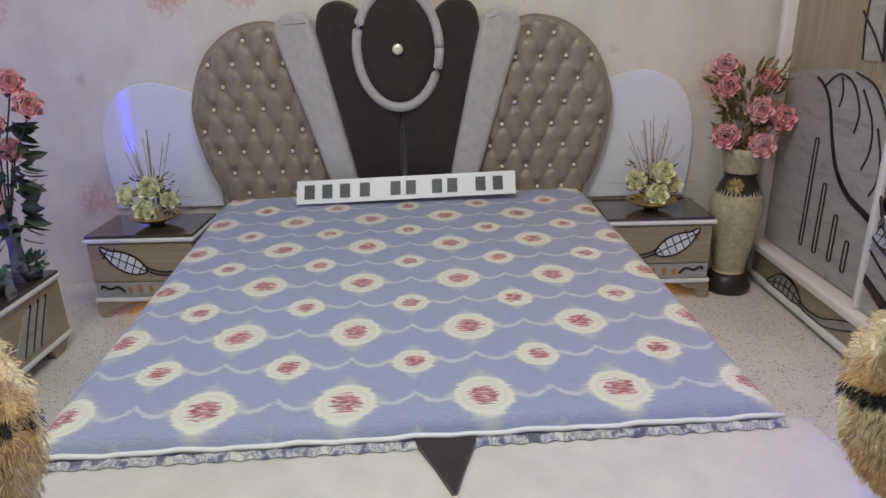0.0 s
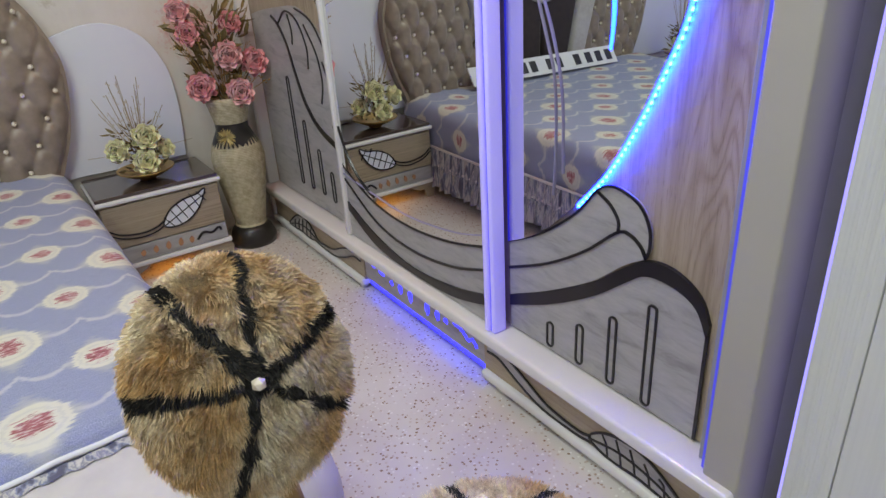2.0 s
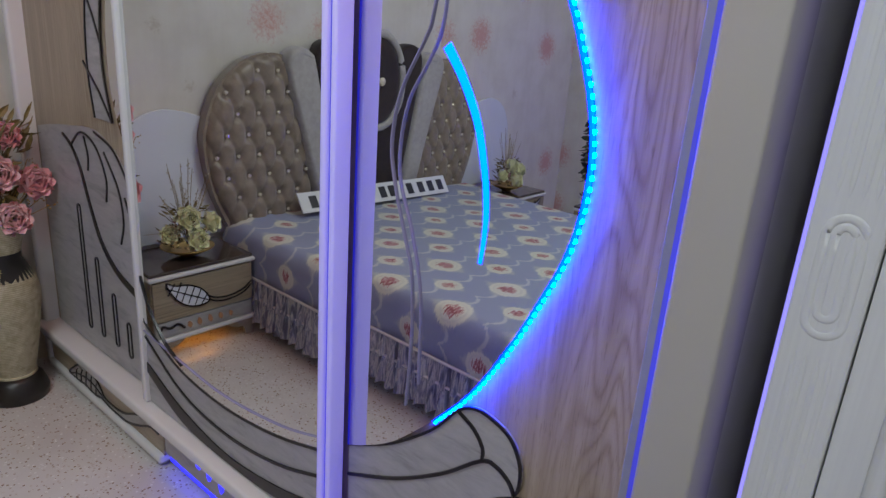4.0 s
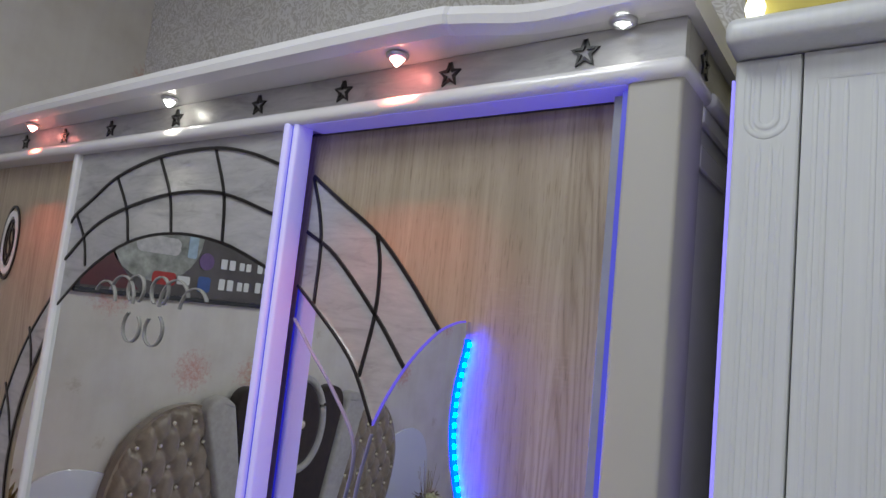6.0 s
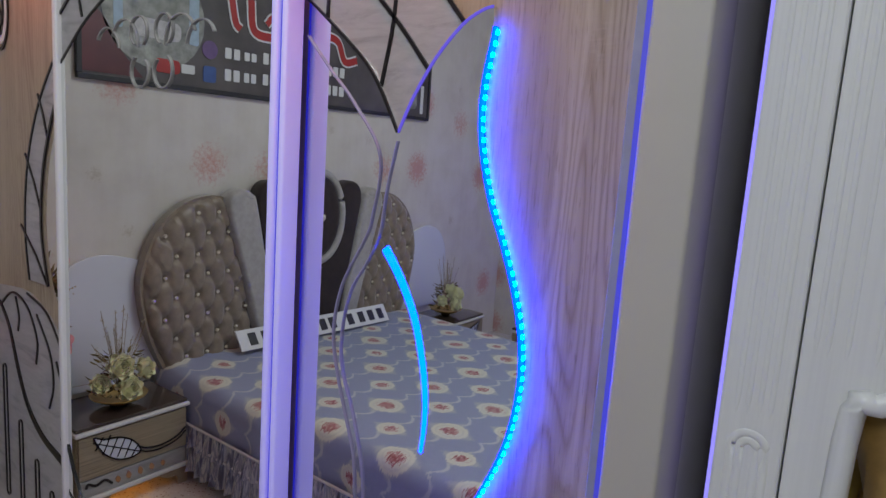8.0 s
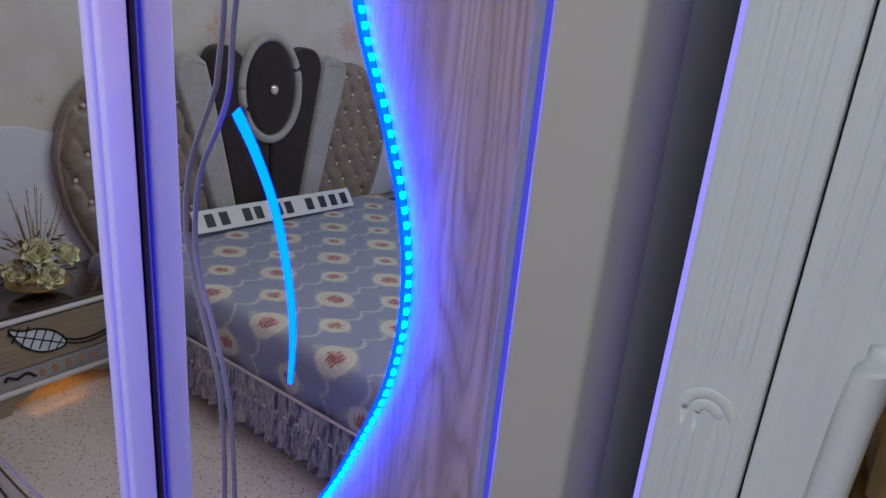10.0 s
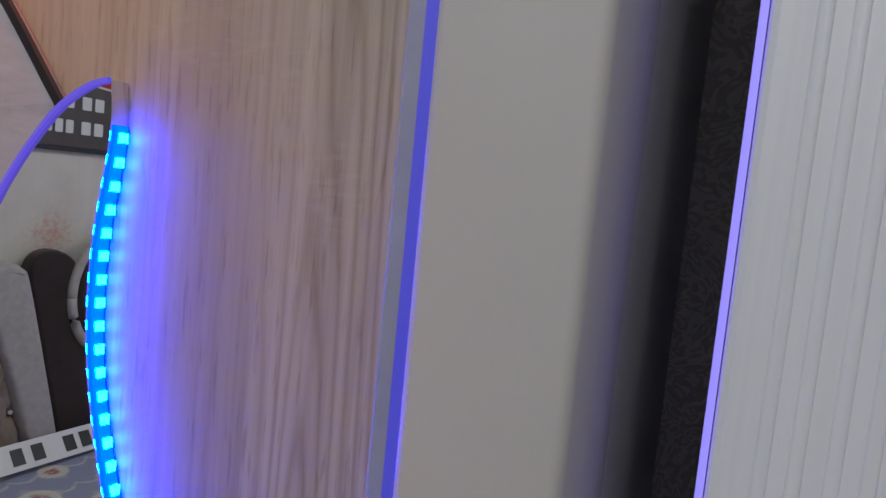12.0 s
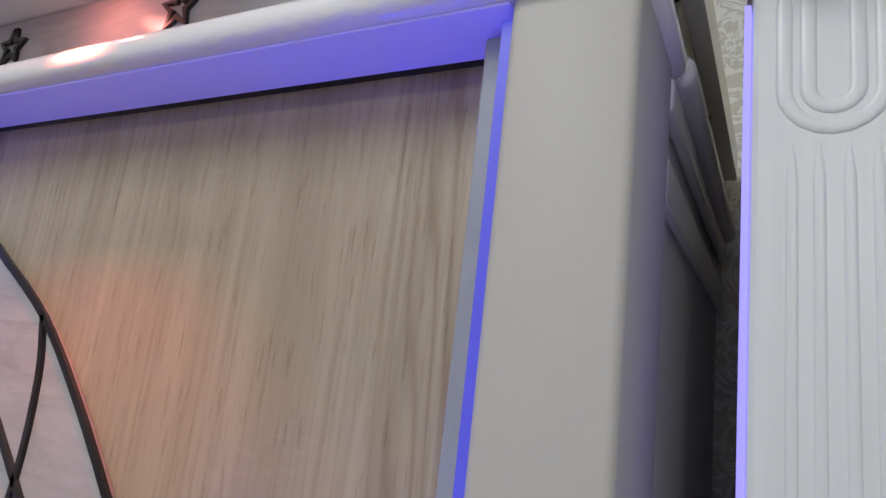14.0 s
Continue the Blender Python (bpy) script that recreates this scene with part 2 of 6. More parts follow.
def bedspread_material():
    m = Mat("bedspread_weave")
    tc = m.n("ShaderNodeTexCoord")
    sep = m.n("ShaderNodeSeparateXYZ")
    m.link(tc, "UV", sep, 0)
    warp = m.noise(None, 30.0, 4.0, 0.65)
    m.link(tc, "UV", warp, "Vector")
    wob = m.math("MULTIPLY", (m.math("SUBTRACT", (warp, 0), 0.5), 0), 0.050)
    # each weft thread is shifted a little sideways, as in tie-dyed yarn
    row = m.noise(m.coords((7, 130, 1), uv=True), 1.0, 2.0, 0.6)
    slip = m.math("MULTIPLY", (m.math("SUBTRACT", (row, 0), 0.5), 0), 0.036)
    ux = m.math("ADD", (sep, 0), (slip, 0))
    # lattice: large ovals, and small ones half a step aside in both directions
    pu, pv = 0.309, 0.345

    def fold(src, shift, period):
        at = (ux, 0) if src == 0 else (sep, 1)
        return m.math("PINGPONG", (m.math("ADD", at, shift + 20 * period), 0), period / 2)

    def oval(du, dv, ru, rv):
        a = m.math("POWER", (m.math("DIVIDE", (fold(0, du, pu), 0), ru), 0), 2.0)
        b = m.math("POWER", (m.math("DIVIDE", (fold(1, dv, pv), 0), rv), 0), 2.0)
        d = m.math("SQRT", (m.math("ADD", (a, 0), (b, 0)), 0))
        return m.math("ADD", (d, 0), (m.math("MULTIPLY", (wob, 0), 3.0), 0))

    u0, v0 = -0.163, -1.731
    big, small = oval(u0, v0, 0.066, 0.074), oval(u0 + pu / 2, v0 + pv / 2, 0.051, 0.056)
    blue, cream, red = (0.325, 0.355, 0.495), (0.70, 0.68, 0.56), (0.36, 0.10, 0.11)
    weave = m.noise(m.coords((1, 1, 1), uv=True), 420.0, 2.0)
    slub = m.noise(m.coords((6, 60, 1), uv=True), 6.0, 3.0)
    cloth = m.ramp(weave, 0, [(0.35, tuple(c * 0.8 for c in blue)), (0.65, tuple(c * 1.15 for c in blue))])
    thread = m.ramp(slub, 0, [(0.3, (0.86, 0.87, 0.88)), (0.7, (1.06, 1.05, 1.04))])
    cloth = m.mix(1.0, (cloth, 0), (thread, 0), "MULTIPLY")
    c = cloth

    def signed(src, shift, period):
        at = (ux, 0) if src == 0 else (sep, 1)
        node = m.math("WRAP", (m.math("ADD", at, shift), 0), period / 2)
        node.inputs[2].default_value = -period / 2
        return node

    lattices = ((u0, v0, 0.066, 0.070, big), (u0 + pu / 2, v0 + pv / 2, 0.050, 0.054, small))
    # garlands: each row of medallions hangs on a pale line that sags and meets in a cusp
    for du, dv, ru, rv, d in lattices:
        t = m.math("MAXIMUM", (m.math("DIVIDE", (fold(0, du, pu), 0), pu / 2), 0), 0.42)
        sag = m.math("POWER", (m.math("DIVIDE", (m.math("SUBTRACT", (t, 0), 0.66), 0), 0.34), 0), 2.0)
        level = m.math("SUBTRACT", 0.014, (m.math("MULTIPLY", (sag, 0), 0.040), 0))
        gap = m.math("ABSOLUTE", (m.math("SUBTRACT", (signed(1, dv, pv), 0), (level, 0)), 0))
        gap = m.math("ADD", (gap, 0), (m.math("MULTIPLY", (wob, 0), 0.30), 0))
        line = m.ramp(gap, 0, [(0.004, (0.78, 0.78, 0.78)), (0.011, (0, 0, 0))])
        c = m.mix((line, 0), (c, 2), (0.58, 0.58, 0.585))
    # medallions: a ragged lozenge, a cream oval with a faint ring, and a streaked rose
    petals = m.noise(m.coords((0.26, 2.6, 1), uv=True), 60.0, 3.0, 0.7)
    rag = m.math("SUBTRACT", (petals, 0), 0.5)
    for du, dv, ru, rv, d in lattices:
        a = m.math("DIVIDE", (fold(0, du, pu), 0), ru * 1.42)
        b = m.math("DIVIDE", (fold(1, dv, pv), 0), rv * 1.62)
        loz = m.math("ADD", (m.math("ADD", (a, 0), (b, 0)), 0), (m.math("MULTIPLY", (rag, 0), 0.55), 0))
        halo = m.ramp(m.math("MULTIPLY", (loz, 0), 0.5), 0, [(0.42, (0.72, 0.72, 0.72)), (0.56, (0, 0, 0))])
        c = m.mix((halo, 0), (c, 2), (0.50, 0.505, 0.47))
        edge = m.math("ADD", (m.math("MULTIPLY", (d, 0), 0.5), 0), (m.math("MULTIPLY", (rag, 0), 0.10), 0))
        core = m.ramp(edge, 0, [(0.49, (1, 1, 1)), (0.54, (0, 0, 0))])
        c = m.mix((core, 0), (c, 2), cream)
        ring = m.ramp(edge, 0, [(0.34, (0, 0, 0)), (0.365, (0.5, 0.5, 0.5)), (0.395, (0.5, 0.5, 0.5)), (0.42, (0, 0, 0))])
        c = m.mix((ring, 0), (c, 2), (0.55, 0.545, 0.50))
        pm = m.math("ADD", (m.math("MULTIPLY", (d, 0), 0.5), 0), (m.math("MULTIPLY", (rag, 0), 0.62), 0))
        rose = m.ramp(pm, 0, [(0.225, (1, 1, 1)), (0.26, (0, 0, 0))])
        tone = m.noise(m.coords((0.5, 2.0, 1), uv=True), 90.0, 3.0, 0.7)
        tint = m.ramp(tone, 0, [(0.36, (0.22, 0.075, 0.07)), (0.46, red), (0.53, (0.48, 0.20, 0.21)), (0.60, (0.66, 0.58, 0.50))])
        c = m.mix((rose, 0), (c, 2), (tint, 0))
    m.bump(weave, 0, 0.25, 0.0008)
    return m.done((c, 2), 0.82, sheen=0.15)


def rose_wallpaper(name, flat):
    m = Mat(name)
    v = m.coords(flat)
    n1 = m.noise(v, 5.0, 4.0)
    streak = m.noise(m.coords(tuple(k * s for k, s in zip(flat, (26, 26, 2.5)))), 1.0, 3.0)
    petals = m.noise(v, 46.0, 3.0, 0.75)
    jit = m.math("MULTIPLY", (m.math("SUBTRACT", (petals, 0), 0.5), 0), 0.55)
    base = m.ramp(n1, 0, [(0.3, (0.67, 0.62, 0.54)), (0.55, (0.74, 0.695, 0.62)), (0.75, (0.77, 0.73, 0.665))])
    st = m.ramp(streak, 0, [(0.35, (0.975, 0.97, 0.965)), (0.6, (1, 1, 1))])
    c = m.mix(1.0, (base, 0), (st, 0), "MULTIPLY")
    for scale, rand, lo, hi, tint, amount in ((2.35, 0.42, 0.13, 0.30, (0.62, 0.33, 0.27), 0.88), (4.1, 0.8, 0.03, 0.14, (0.47, 0.40, 0.29), 0.55)):
        vor = m.n("ShaderNodeTexVoronoi", Scale=scale, Randomness=rand)
        m.link(v, 0, vor, "Vector")
        d = m.math("ADD", (vor, "Distance"), (jit, 0))
        mask = m.ramp(d, 0, [(lo, (amount,) * 3), (hi, (0, 0, 0))])
        c = m.mix((mask, 0), (c, 2), tint)
    m.bump(petals, 0, 0.06, 0.001)
    return m.done((c, 2), 0.7)


def damask_wallpaper():
    m = Mat("damask_wallpaper")
    v = m.coords((1, 1, 1))
    a = m.noise(v, 9.0, 2.0, 0.5, 4.5)
    b = m.noise(v, 60.0, 3.0)
    wave = m.math("PINGPONG", (m.math("MULTIPLY", (a, 0), 5.0), 0), 0.5)
    k = m.ramp(wave, 0, [(0.20, (0, 0, 0)), (0.28, (1, 1, 1))])
    c = m.mix((k, 0), (0.60, 0.575, 0.51), (0.80, 0.785, 0.74))
    f = m.ramp(b, 0, [(0.3, (0.9, 0.9, 0.9)), (0.7, (1, 1, 1))])
    c2 = m.mix(1.0, (c, 2), (f, 0), "MULTIPLY")
    m.bump(wave, 0, 0.1, 0.001)
    return m.done((c2, 2), 0.55)


def terrazzo():
    m = Mat("terrazzo")
    v = m.coords((1, 1, 1))
    chips = m.n("ShaderNodeTexVoronoi", Scale=95.0, Randomness=1.0)
    m.link(v, 0, chips, "Vector")
    sep = m.n("ShaderNodeSeparateColor")
    m.link(chips, "Color", sep, 0)
    mask = m.math("MULTIPLY", (m.math("LESS_THAN", (chips, "Distance"), 0.36), 0), (m.math("GREATER_THAN", (sep, 0), 0.40), 0))
    tone = m.ramp(sep, 1, [(0.1, (0.30, 0.21, 0.15)), (0.35, (0.48, 0.38, 0.30)), (0.6, (0.62, 0.55, 0.48)), (0.85, (0.80, 0.78, 0.74))])
    n = m.noise(v, 3.0, 4.0)
    base = m.ramp(n, 0, [(0.3, (0.62, 0.575, 0.53)), (0.7, (0.72, 0.69, 0.65))])
    c = m.mix((mask, 0), (base, 0), (tone, 0))
    return m.done((c, 2), 0.18, spec=0.5)


def fur(name, light, dark):
    m = Mat(name)
    v = m.coords((1, 1, 1))
    a = m.noise(v, 11.0, 3.0, 0.6)
    k = m.noise(v, 75.0, 2.0)
    b = m.noise(v, 300.0, 2.0)
    r = m.ramp(a, 0, [(0.36, dark), (0.50, tuple((p + q) / 2 for p, q in zip(light, dark))), (0.62, light)])
    t = m.ramp(k, 0, [(0.34, (0.74, 0.67, 0.57)), (0.56, (1.06, 1.05, 1.03))])
    f = m.ramp(b, 0, [(0.3, (0.72, 0.70, 0.66)), (0.7, (1.12, 1.12, 1.1))])
    c = m.mix(1.0, (m.mix(0.8, (r, 0), (t, 0), "MULTIPLY"), 2), (f, 0), "MULTIPLY")
    return m.done((c, 2), 0.75, sheen=0.3)


def mirror_material():
    m = Mat("mirror_silver")
    return m.done((0.77, 0.79, 0.78), 0.0, 1.0)


OAK = wood("light_oak_veneer", (0.455, 0.382, 0.272), (0.29, 0.230, 0.152), 0.38)
OAK_Y = wood("light_oak_veneer_level", (0.455, 0.382, 0.272), (0.29, 0.230, 0.152), 0.38, axis=1)
OAK_X = wood("light_oak_veneer_cross", (0.455, 0.382, 0.272), (0.29, 0.230, 0.152), 0.38, axis=0)
DARK_TOP = wood("dark_glossy_wood", (0.10, 0.075, 0.065), (0.035, 0.026, 0.024), 0.12, axis=0, coat=0.6)
DARK_TOP_Y = wood("dark_glossy_wood_long", (0.10, 0.075, 0.065), (0.035, 0.026, 0.024), 0.12, axis=1, coat=0.6)
MARBLE = marble("grey_marbled_laminate", (0.39, 0.38, 0.37), (0.27, 0.265, 0.255))
WHITE = plain("white_lacquer", (0.78, 0.765, 0.745), 0.22, vary=0.02, scale=6, coat=0.3)
CREAM = plain("cream_lacquer", (0.74, 0.70, 0.66), 0.3, vary=0.03, scale=8)
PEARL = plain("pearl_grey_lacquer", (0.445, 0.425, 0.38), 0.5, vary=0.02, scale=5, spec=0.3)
SIDE_WHITE = plain("white_side_board", (0.76, 0.75, 0.71), 0.45, vary=0.03, scale=6)
BLACK = plain("black_inlay", (0.012, 0.011, 0.011), 0.3, vary=0.2)
GROOVE = plain("dark_groove", (0.02, 0.019, 0.018), 0.5, vary=0.2)
ALU = plain("brushed_aluminium", (0.60, 0.60, 0.62), 0.35, 1.0, vary=0.05)
MIRROR = mirror_material()
TAUPE = plain("taupe_plush", (0.30, 0.235, 0.175), 0.36, vary=0.16, scale=22, bump=0.1, sheen=0.5)
GREY_PLUSH = plain("pale_grey_plush", (0.47, 0.44, 0.41), 0.7, vary=0.10, scale=40, bump=0.15, sheen=0.5)
BROWN_PLUSH = plain("dark_brown_plush", (0.028, 0.015, 0.011), 0.75, vary=0.3, scale=30, bump=0.1, sheen=0.25)
CREAM_PLUSH = plain("cream_plush", (0.62, 0.585, 0.525), 0.75, vary=0.07, scale=14, bump=0.12, sheen=0.4)
SPREAD = bedspread_material()
ROSE_WALL = rose_wallpaper("rose_wallpaper", (1, 0, 1))
ROSE_WALL_SIDE = rose_wallpaper("rose_wallpaper_side", (0, 1, 1))
DAMASK = damask_wallpaper()
FLOOR = terrazzo()
PAINT = plain("white_ceiling_paint", (0.80, 0.80, 0.79), 0.8, vary=0.02, scale=4)
PALE_PANEL = plain("pale_frosted_mirror", (0.80, 0.82, 0.88), 0.10, vary=0.03, scale=3, coat=0.5)
FUR_TAN = fur("tan_long_pile", (1.0, 0.93, 0.74), (0.80, 0.57, 0.28))
FUR_BLACK = fur("black_long_pile", (0.02, 0.017, 0.015), (0.006, 0.005, 0.005))
GOLD = plain("satin_gold", (0.55, 0.37, 0.12), 0.35, 0.9, vary=0.08)
GOLD_WRAP = plain("gold_velvet", (0.38, 0.235, 0.06), 0.6, vary=0.15, scale=50, sheen=0.4)
CRYSTAL = plain("crystal_stud", (0.95, 0.87, 0.70), 0.10, 0.35, vary=0.02)
LED_BLUE = glow("led_blue", (0.0016, 0.0115, 1.0), 75.0)
LED_CORE = glow("led_cyan_core", (0.0024, 0.0270, 1.0), 430.0)
LED_ORANGE = glow("led_orange", (1.0, 0.36, 0.03), 7.0)
STRIP_BLUE = glow("led_violet_strip", (0.00022, 0.0019, 1.0), 260.0)
# White lacquer handle; violet LED light falling on it is painted as weak emission.
HANDLE_PAINTED_LIGHT = plain("white_profile_painted_light", (0.74, 0.73, 0.74), 0.3, vary=0.02, scale=6)
HANDLE_PAINTED_LIGHT.node_tree.nodes["Principled BSDF"].inputs["Emission Color"].default_value = (0.12, 0.07, 1.0, 1)
HANDLE_PAINTED_LIGHT.node_tree.nodes["Principled BSDF"].inputs["Emission Strength"].default_value = 0.55
# Blue LED light caught in narrow recesses, painted as emission.
SEAM_BLUE = plain("painted_blue_light", (0.10, 0.10, 0.16), 0.45, vary=0.04)
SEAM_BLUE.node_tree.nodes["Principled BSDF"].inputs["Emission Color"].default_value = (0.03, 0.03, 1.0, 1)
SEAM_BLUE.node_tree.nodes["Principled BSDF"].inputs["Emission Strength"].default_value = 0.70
PLINTH_BLUE = glow("led_plinth_strip", (0.014, 0.012, 1.0), 5.0)
PINK = plain("pink_silk_petal", (1.0, 0.50, 0.52), 0.6, vary=0.04, scale=60, sheen=0.3)
PALE_PINK = plain("pale_pink_petal", (1.0, 0.60, 0.60), 0.6, vary=0.04, scale=60, sheen=0.3)
YELLOW = plain("pale_yellow_petal", (1.0, 0.98, 0.62), 0.6, vary=0.04, scale=60, sheen=0.3)
LEAF = plain("olive_leaf", (0.21, 0.155, 0.05), 0.55, vary=0.35, scale=50)
GREEN = plain("dark_green_leaf", (0.03, 0.05, 0.025), 0.5, vary=0.35, scale=50)
TWIG = plain("gold_twig", (0.34, 0.25, 0.10), 0.4, 0.4, vary=0.2)
PAPER = plain("white_sign_board", (0.80, 0.80, 0.78), 0.4, vary=0.02)
BAR = plain("black_print", (0.03, 0.03, 0.035), 0.4, vary=0.1)

# ---- the room ----
Y_HEAD, X_EAST, X_WEST, Y_SOUTH = 3.42, 2.20, -2.35, -2.2


def room():
    t = 0.12
    single("floor", box(X_WEST - t, X_EAST + t, Y_SOUTH - t, Y_HEAD + t, -0.1, 0.0), FLOOR, (0, 0, 0), "polished cream terrazzo floor with brown chips", "floor", kind="structure")
    single("wall_north", box(X_WEST - t, X_EAST + t, Y_HEAD, Y_HEAD + t, 0, H_ROOM), ROSE_WALL, (0, Y_HEAD, 0), "cream wallpaper wall with faded pink roses", "wall", kind="structure")
    single("wall_east", box(X_EAST, X_EAST + t, Y_SOUTH, Y_HEAD - 0.002, 0, H_ROOM), DAMASK, (X_EAST, 0, 0), "beige and silver damask wallpaper wall", "wall", kind="structure")
    single("wall_west", box(X_WEST - t, X_WEST, Y_SOUTH, Y_HEAD - 0.002, 0, H_ROOM), ROSE_WALL_SIDE, (X_WEST, 0, 0), "plain cream wallpaper wall behind the dresser", "wall", kind="structure")
    single("wall_south", box(X_WEST - t, X_EAST + t, Y_SOUTH - t, Y_SOUTH, 0, H_ROOM), PAINT, (0, Y_SOUTH, 0), "plain pale wall closing the showroom", "wall", kind="structure")
    single("ceiling", box(X_WEST - t, X_EAST + t, Y_SOUTH - t, Y_HEAD + t, H_ROOM, H_ROOM + 0.1), PAINT, (0, 0, H_ROOM), "plain white painted ceiling", "ceiling", kind="structure")
    for x, y in ((0.1, 1.45),):
        bm = box(x - 0.6, x + 0.6, y - 0.3, y + 0.3, H_ROOM - 0.045, H_ROOM - 0.002, 0.008)
        single("ceiling_light", bm, WHITE, (x, y, H_ROOM - 0.045), "white rectangular ceiling light fitting", "ceiling light")
    # Cord and socket made up to go with the added bulb.
    pl = thing("added_pendant", (-0.9, 0.25, H_ROOM), "plain white pendant bulb holder, unseen, added for the fill bulb", "pendant lamp")
    part("cord", tube([(-0.9, 0.25, H_ROOM - 0.001), (-0.9, 0.25, 2.86)], 0.004, 8), PAPER, pl)
    part("socket", lathe([(0, 0.10), (0.012, 0.10), (0.022, 0.07), (0.026, 0.0), (0, 0.0)], (-0.9, 0.25, 2.78), 20), WHITE, pl, "", True)


room()

# ---- the bed ----
BED = thing("bed", (-0.11, 3.36, 0), "upholstered double bed with tufted taupe and brown headboard", "bed")
BED_TURN = radians(3.6)


def turned(u, v):
    """Bed coordinates: u across from its middle line, v forward from the headboard."""
    c, s = math.cos(BED_TURN), math.sin(BED_TURN)
    return (-0.11 + u * c + v * s, 3.34 + u * s - v * c)


HB_Y, HB_X = 3.40, -0.11


def headboard():
    wing = [(-0.46, 1.19), (-0.50, 1.225), (-0.60, 1.245), (-0.74, 1.21), (-0.87, 1.10), (-0.945, 0.93), (-0.955, 0.80), (-0.92, 0.62), (-0.86, 0.47), (-0.78, 0.30), (-0.30, 0.30), (-0.345, 0.58)]
    for side in (1, -1):
        line = smooth_line([(HB_X + side * -u * -1, v) for u, v in wing][:10], 5) + [(HB_X + side * u, v) for u, v in wing[10:]]
        bm = bmesh.new()
        # a quilted face: a fine grid inside the outline, pulled in at the buttons
        xs = [p[0] for p in line]
        studs = []
        for r in range(8):
            for k in range(-6, 7):
                u = -0.68 + (k + 0.5 * (r % 2)) * 0.112
                v = 1.165 - r * 0.098
                if inside((HB_X + side * u, v), line, 0.035):
                    studs.append((HB_X + side * u, v))
        n, m = 64, 72
        u0, u1, v0, v1 = min(xs), max(xs), 0.30, 1.25
        grid = {}
        for i in range(n + 1):
            for j in range(m + 1):
                p = (u0 + (u1 - u0) * i / n, v0 + (v1 - v0) * j / m)
                if not inside(p, line, 0.0):
                    continue
                d = edge_distance(p, line)
                puff = 0.055 * (1 - math.exp(-d / 0.02))
                for s in studs:
                    q = math.hypot((p[0] - s[0]), (p[1] - s[1]) * 0.95)
                    puff -= 0.024 * math.exp(-((q / 0.026) ** 2))
                # folds run between neighbouring buttons
                a = (p[0] - HB_X - side * -0.68) / 0.112
                b = (1.165 - p[1]) / 0.098 / 2
                f = min(abs(((a + b + 0.5) % 1) - 0.5), abs(((a - b + 0.5) % 1) - 0.5))
                puff -= 0.012 * math.exp(-((f / 0.07) ** 2))
                grid[i, j] = bm.verts.new((p[0], HB_Y - 0.03 - puff, p[1]))
        for (i, j), v in list(grid.items()):
            q = [grid.get((i, j)), grid.get((i + 1, j)), grid.get((i + 1, j + 1)), grid.get((i, j + 1))]
            if all(q):
                bm.faces.new(q)
            else:
                q = [x for x in q if x]
                if len(q) == 3:
                    bm.faces.new(q)
        bmesh.ops.recalc_face_normals(bm, faces=bm.faces)
        if sum(f.normal.y for f in bm.faces) > 0:
            bmesh.ops.reverse_faces(bm, faces=bm.faces)
        wing_ob = part("headboard_wing", bm, TAUPE, BED, "button-tufted taupe plush wing", True)
        part("wing_back", prism(line, "y", HB_Y - 0.05, HB_Y), TAUPE, BED)
        for s in studs:
            g = bmesh.new()
            bmesh.ops.create_icosphere(g, subdivisions=1, radius=0.0105)
            bmesh.ops.translate(g, verts=g.verts, vec=(s[0], HB_Y - 0.069, s[1]))
            part("crystal_button", g, CRYSTAL, wing_ob)
        # pale bolster that leans outward
        strip = smooth_line([(HB_X + side * u, v) for u, v in ((-0.18, 0.36), (-0.27, 0.80), (-0.355, 1.19), (-0.385, 1.255), (-0.44, 1.278), (-0.50, 1.262), (-0.535, 1.215), (-0.52, 1.12), (-0.41, 0.76), (-0.30, 0.36))], 4)
        part("headboard_bolster", pillow(strip, HB_Y - 0.02, 0.088, 0.028), GREY_PLUSH, BED, "pale grey plush bolster", True)
        lobe = smooth_line([(HB_X + side * u, v) for u, v in ((-0.01, 0.36), (-0.01, 1.18), (-0.12, 1.20), (-0.17, 1.28), (-0.24, 1.318), (-0.32, 1.30), (-0.355, 1.22), (-0.33, 1.08), (-0.175, 0.36))], 4)
        part("headboard_centre", pillow(lobe, HB_Y - 0.02, 0.072, 0.02), BROWN_PLUSH, BED, "dark brown plush centre panel", True)
    oval = [(HB_X + 0.165 * math.cos(a), 1.115 + 0.235 * math.sin(a)) for a in (2 * math.pi * k / 40 for k in range(40))]
    part("headboard_oval", pillow(oval, HB_Y - 0.05, 0.06, 0.05), BROWN_PLUSH, BED, "dark brown oval cushion", True)
    ring = [(HB_X + 0.18 * math.cos(a), HB_Y - 0.095, 1.115 + 0.25 * math.sin(a)) for a in (2 * math.pi * k / 56 for k in range(57))]
    part("headboard_ring", tube(ring, 0.021, 10), GREY_PLUSH, BED, "pale grey oval ring", True)
    g = bmesh.new()
    bmesh.ops.create_icosphere(g, subdivisions=2, radius=0.024)
    bmesh.ops.scale(g, verts=g.verts, vec=(1, 0.6, 1))
    bmesh.ops.translate(g, verts=g.verts, vec=(HB_X, HB_Y - 0.12, 1.115))
    part("crystal_stud", g, CRYSTAL, BED, "large faceted crystal stud")


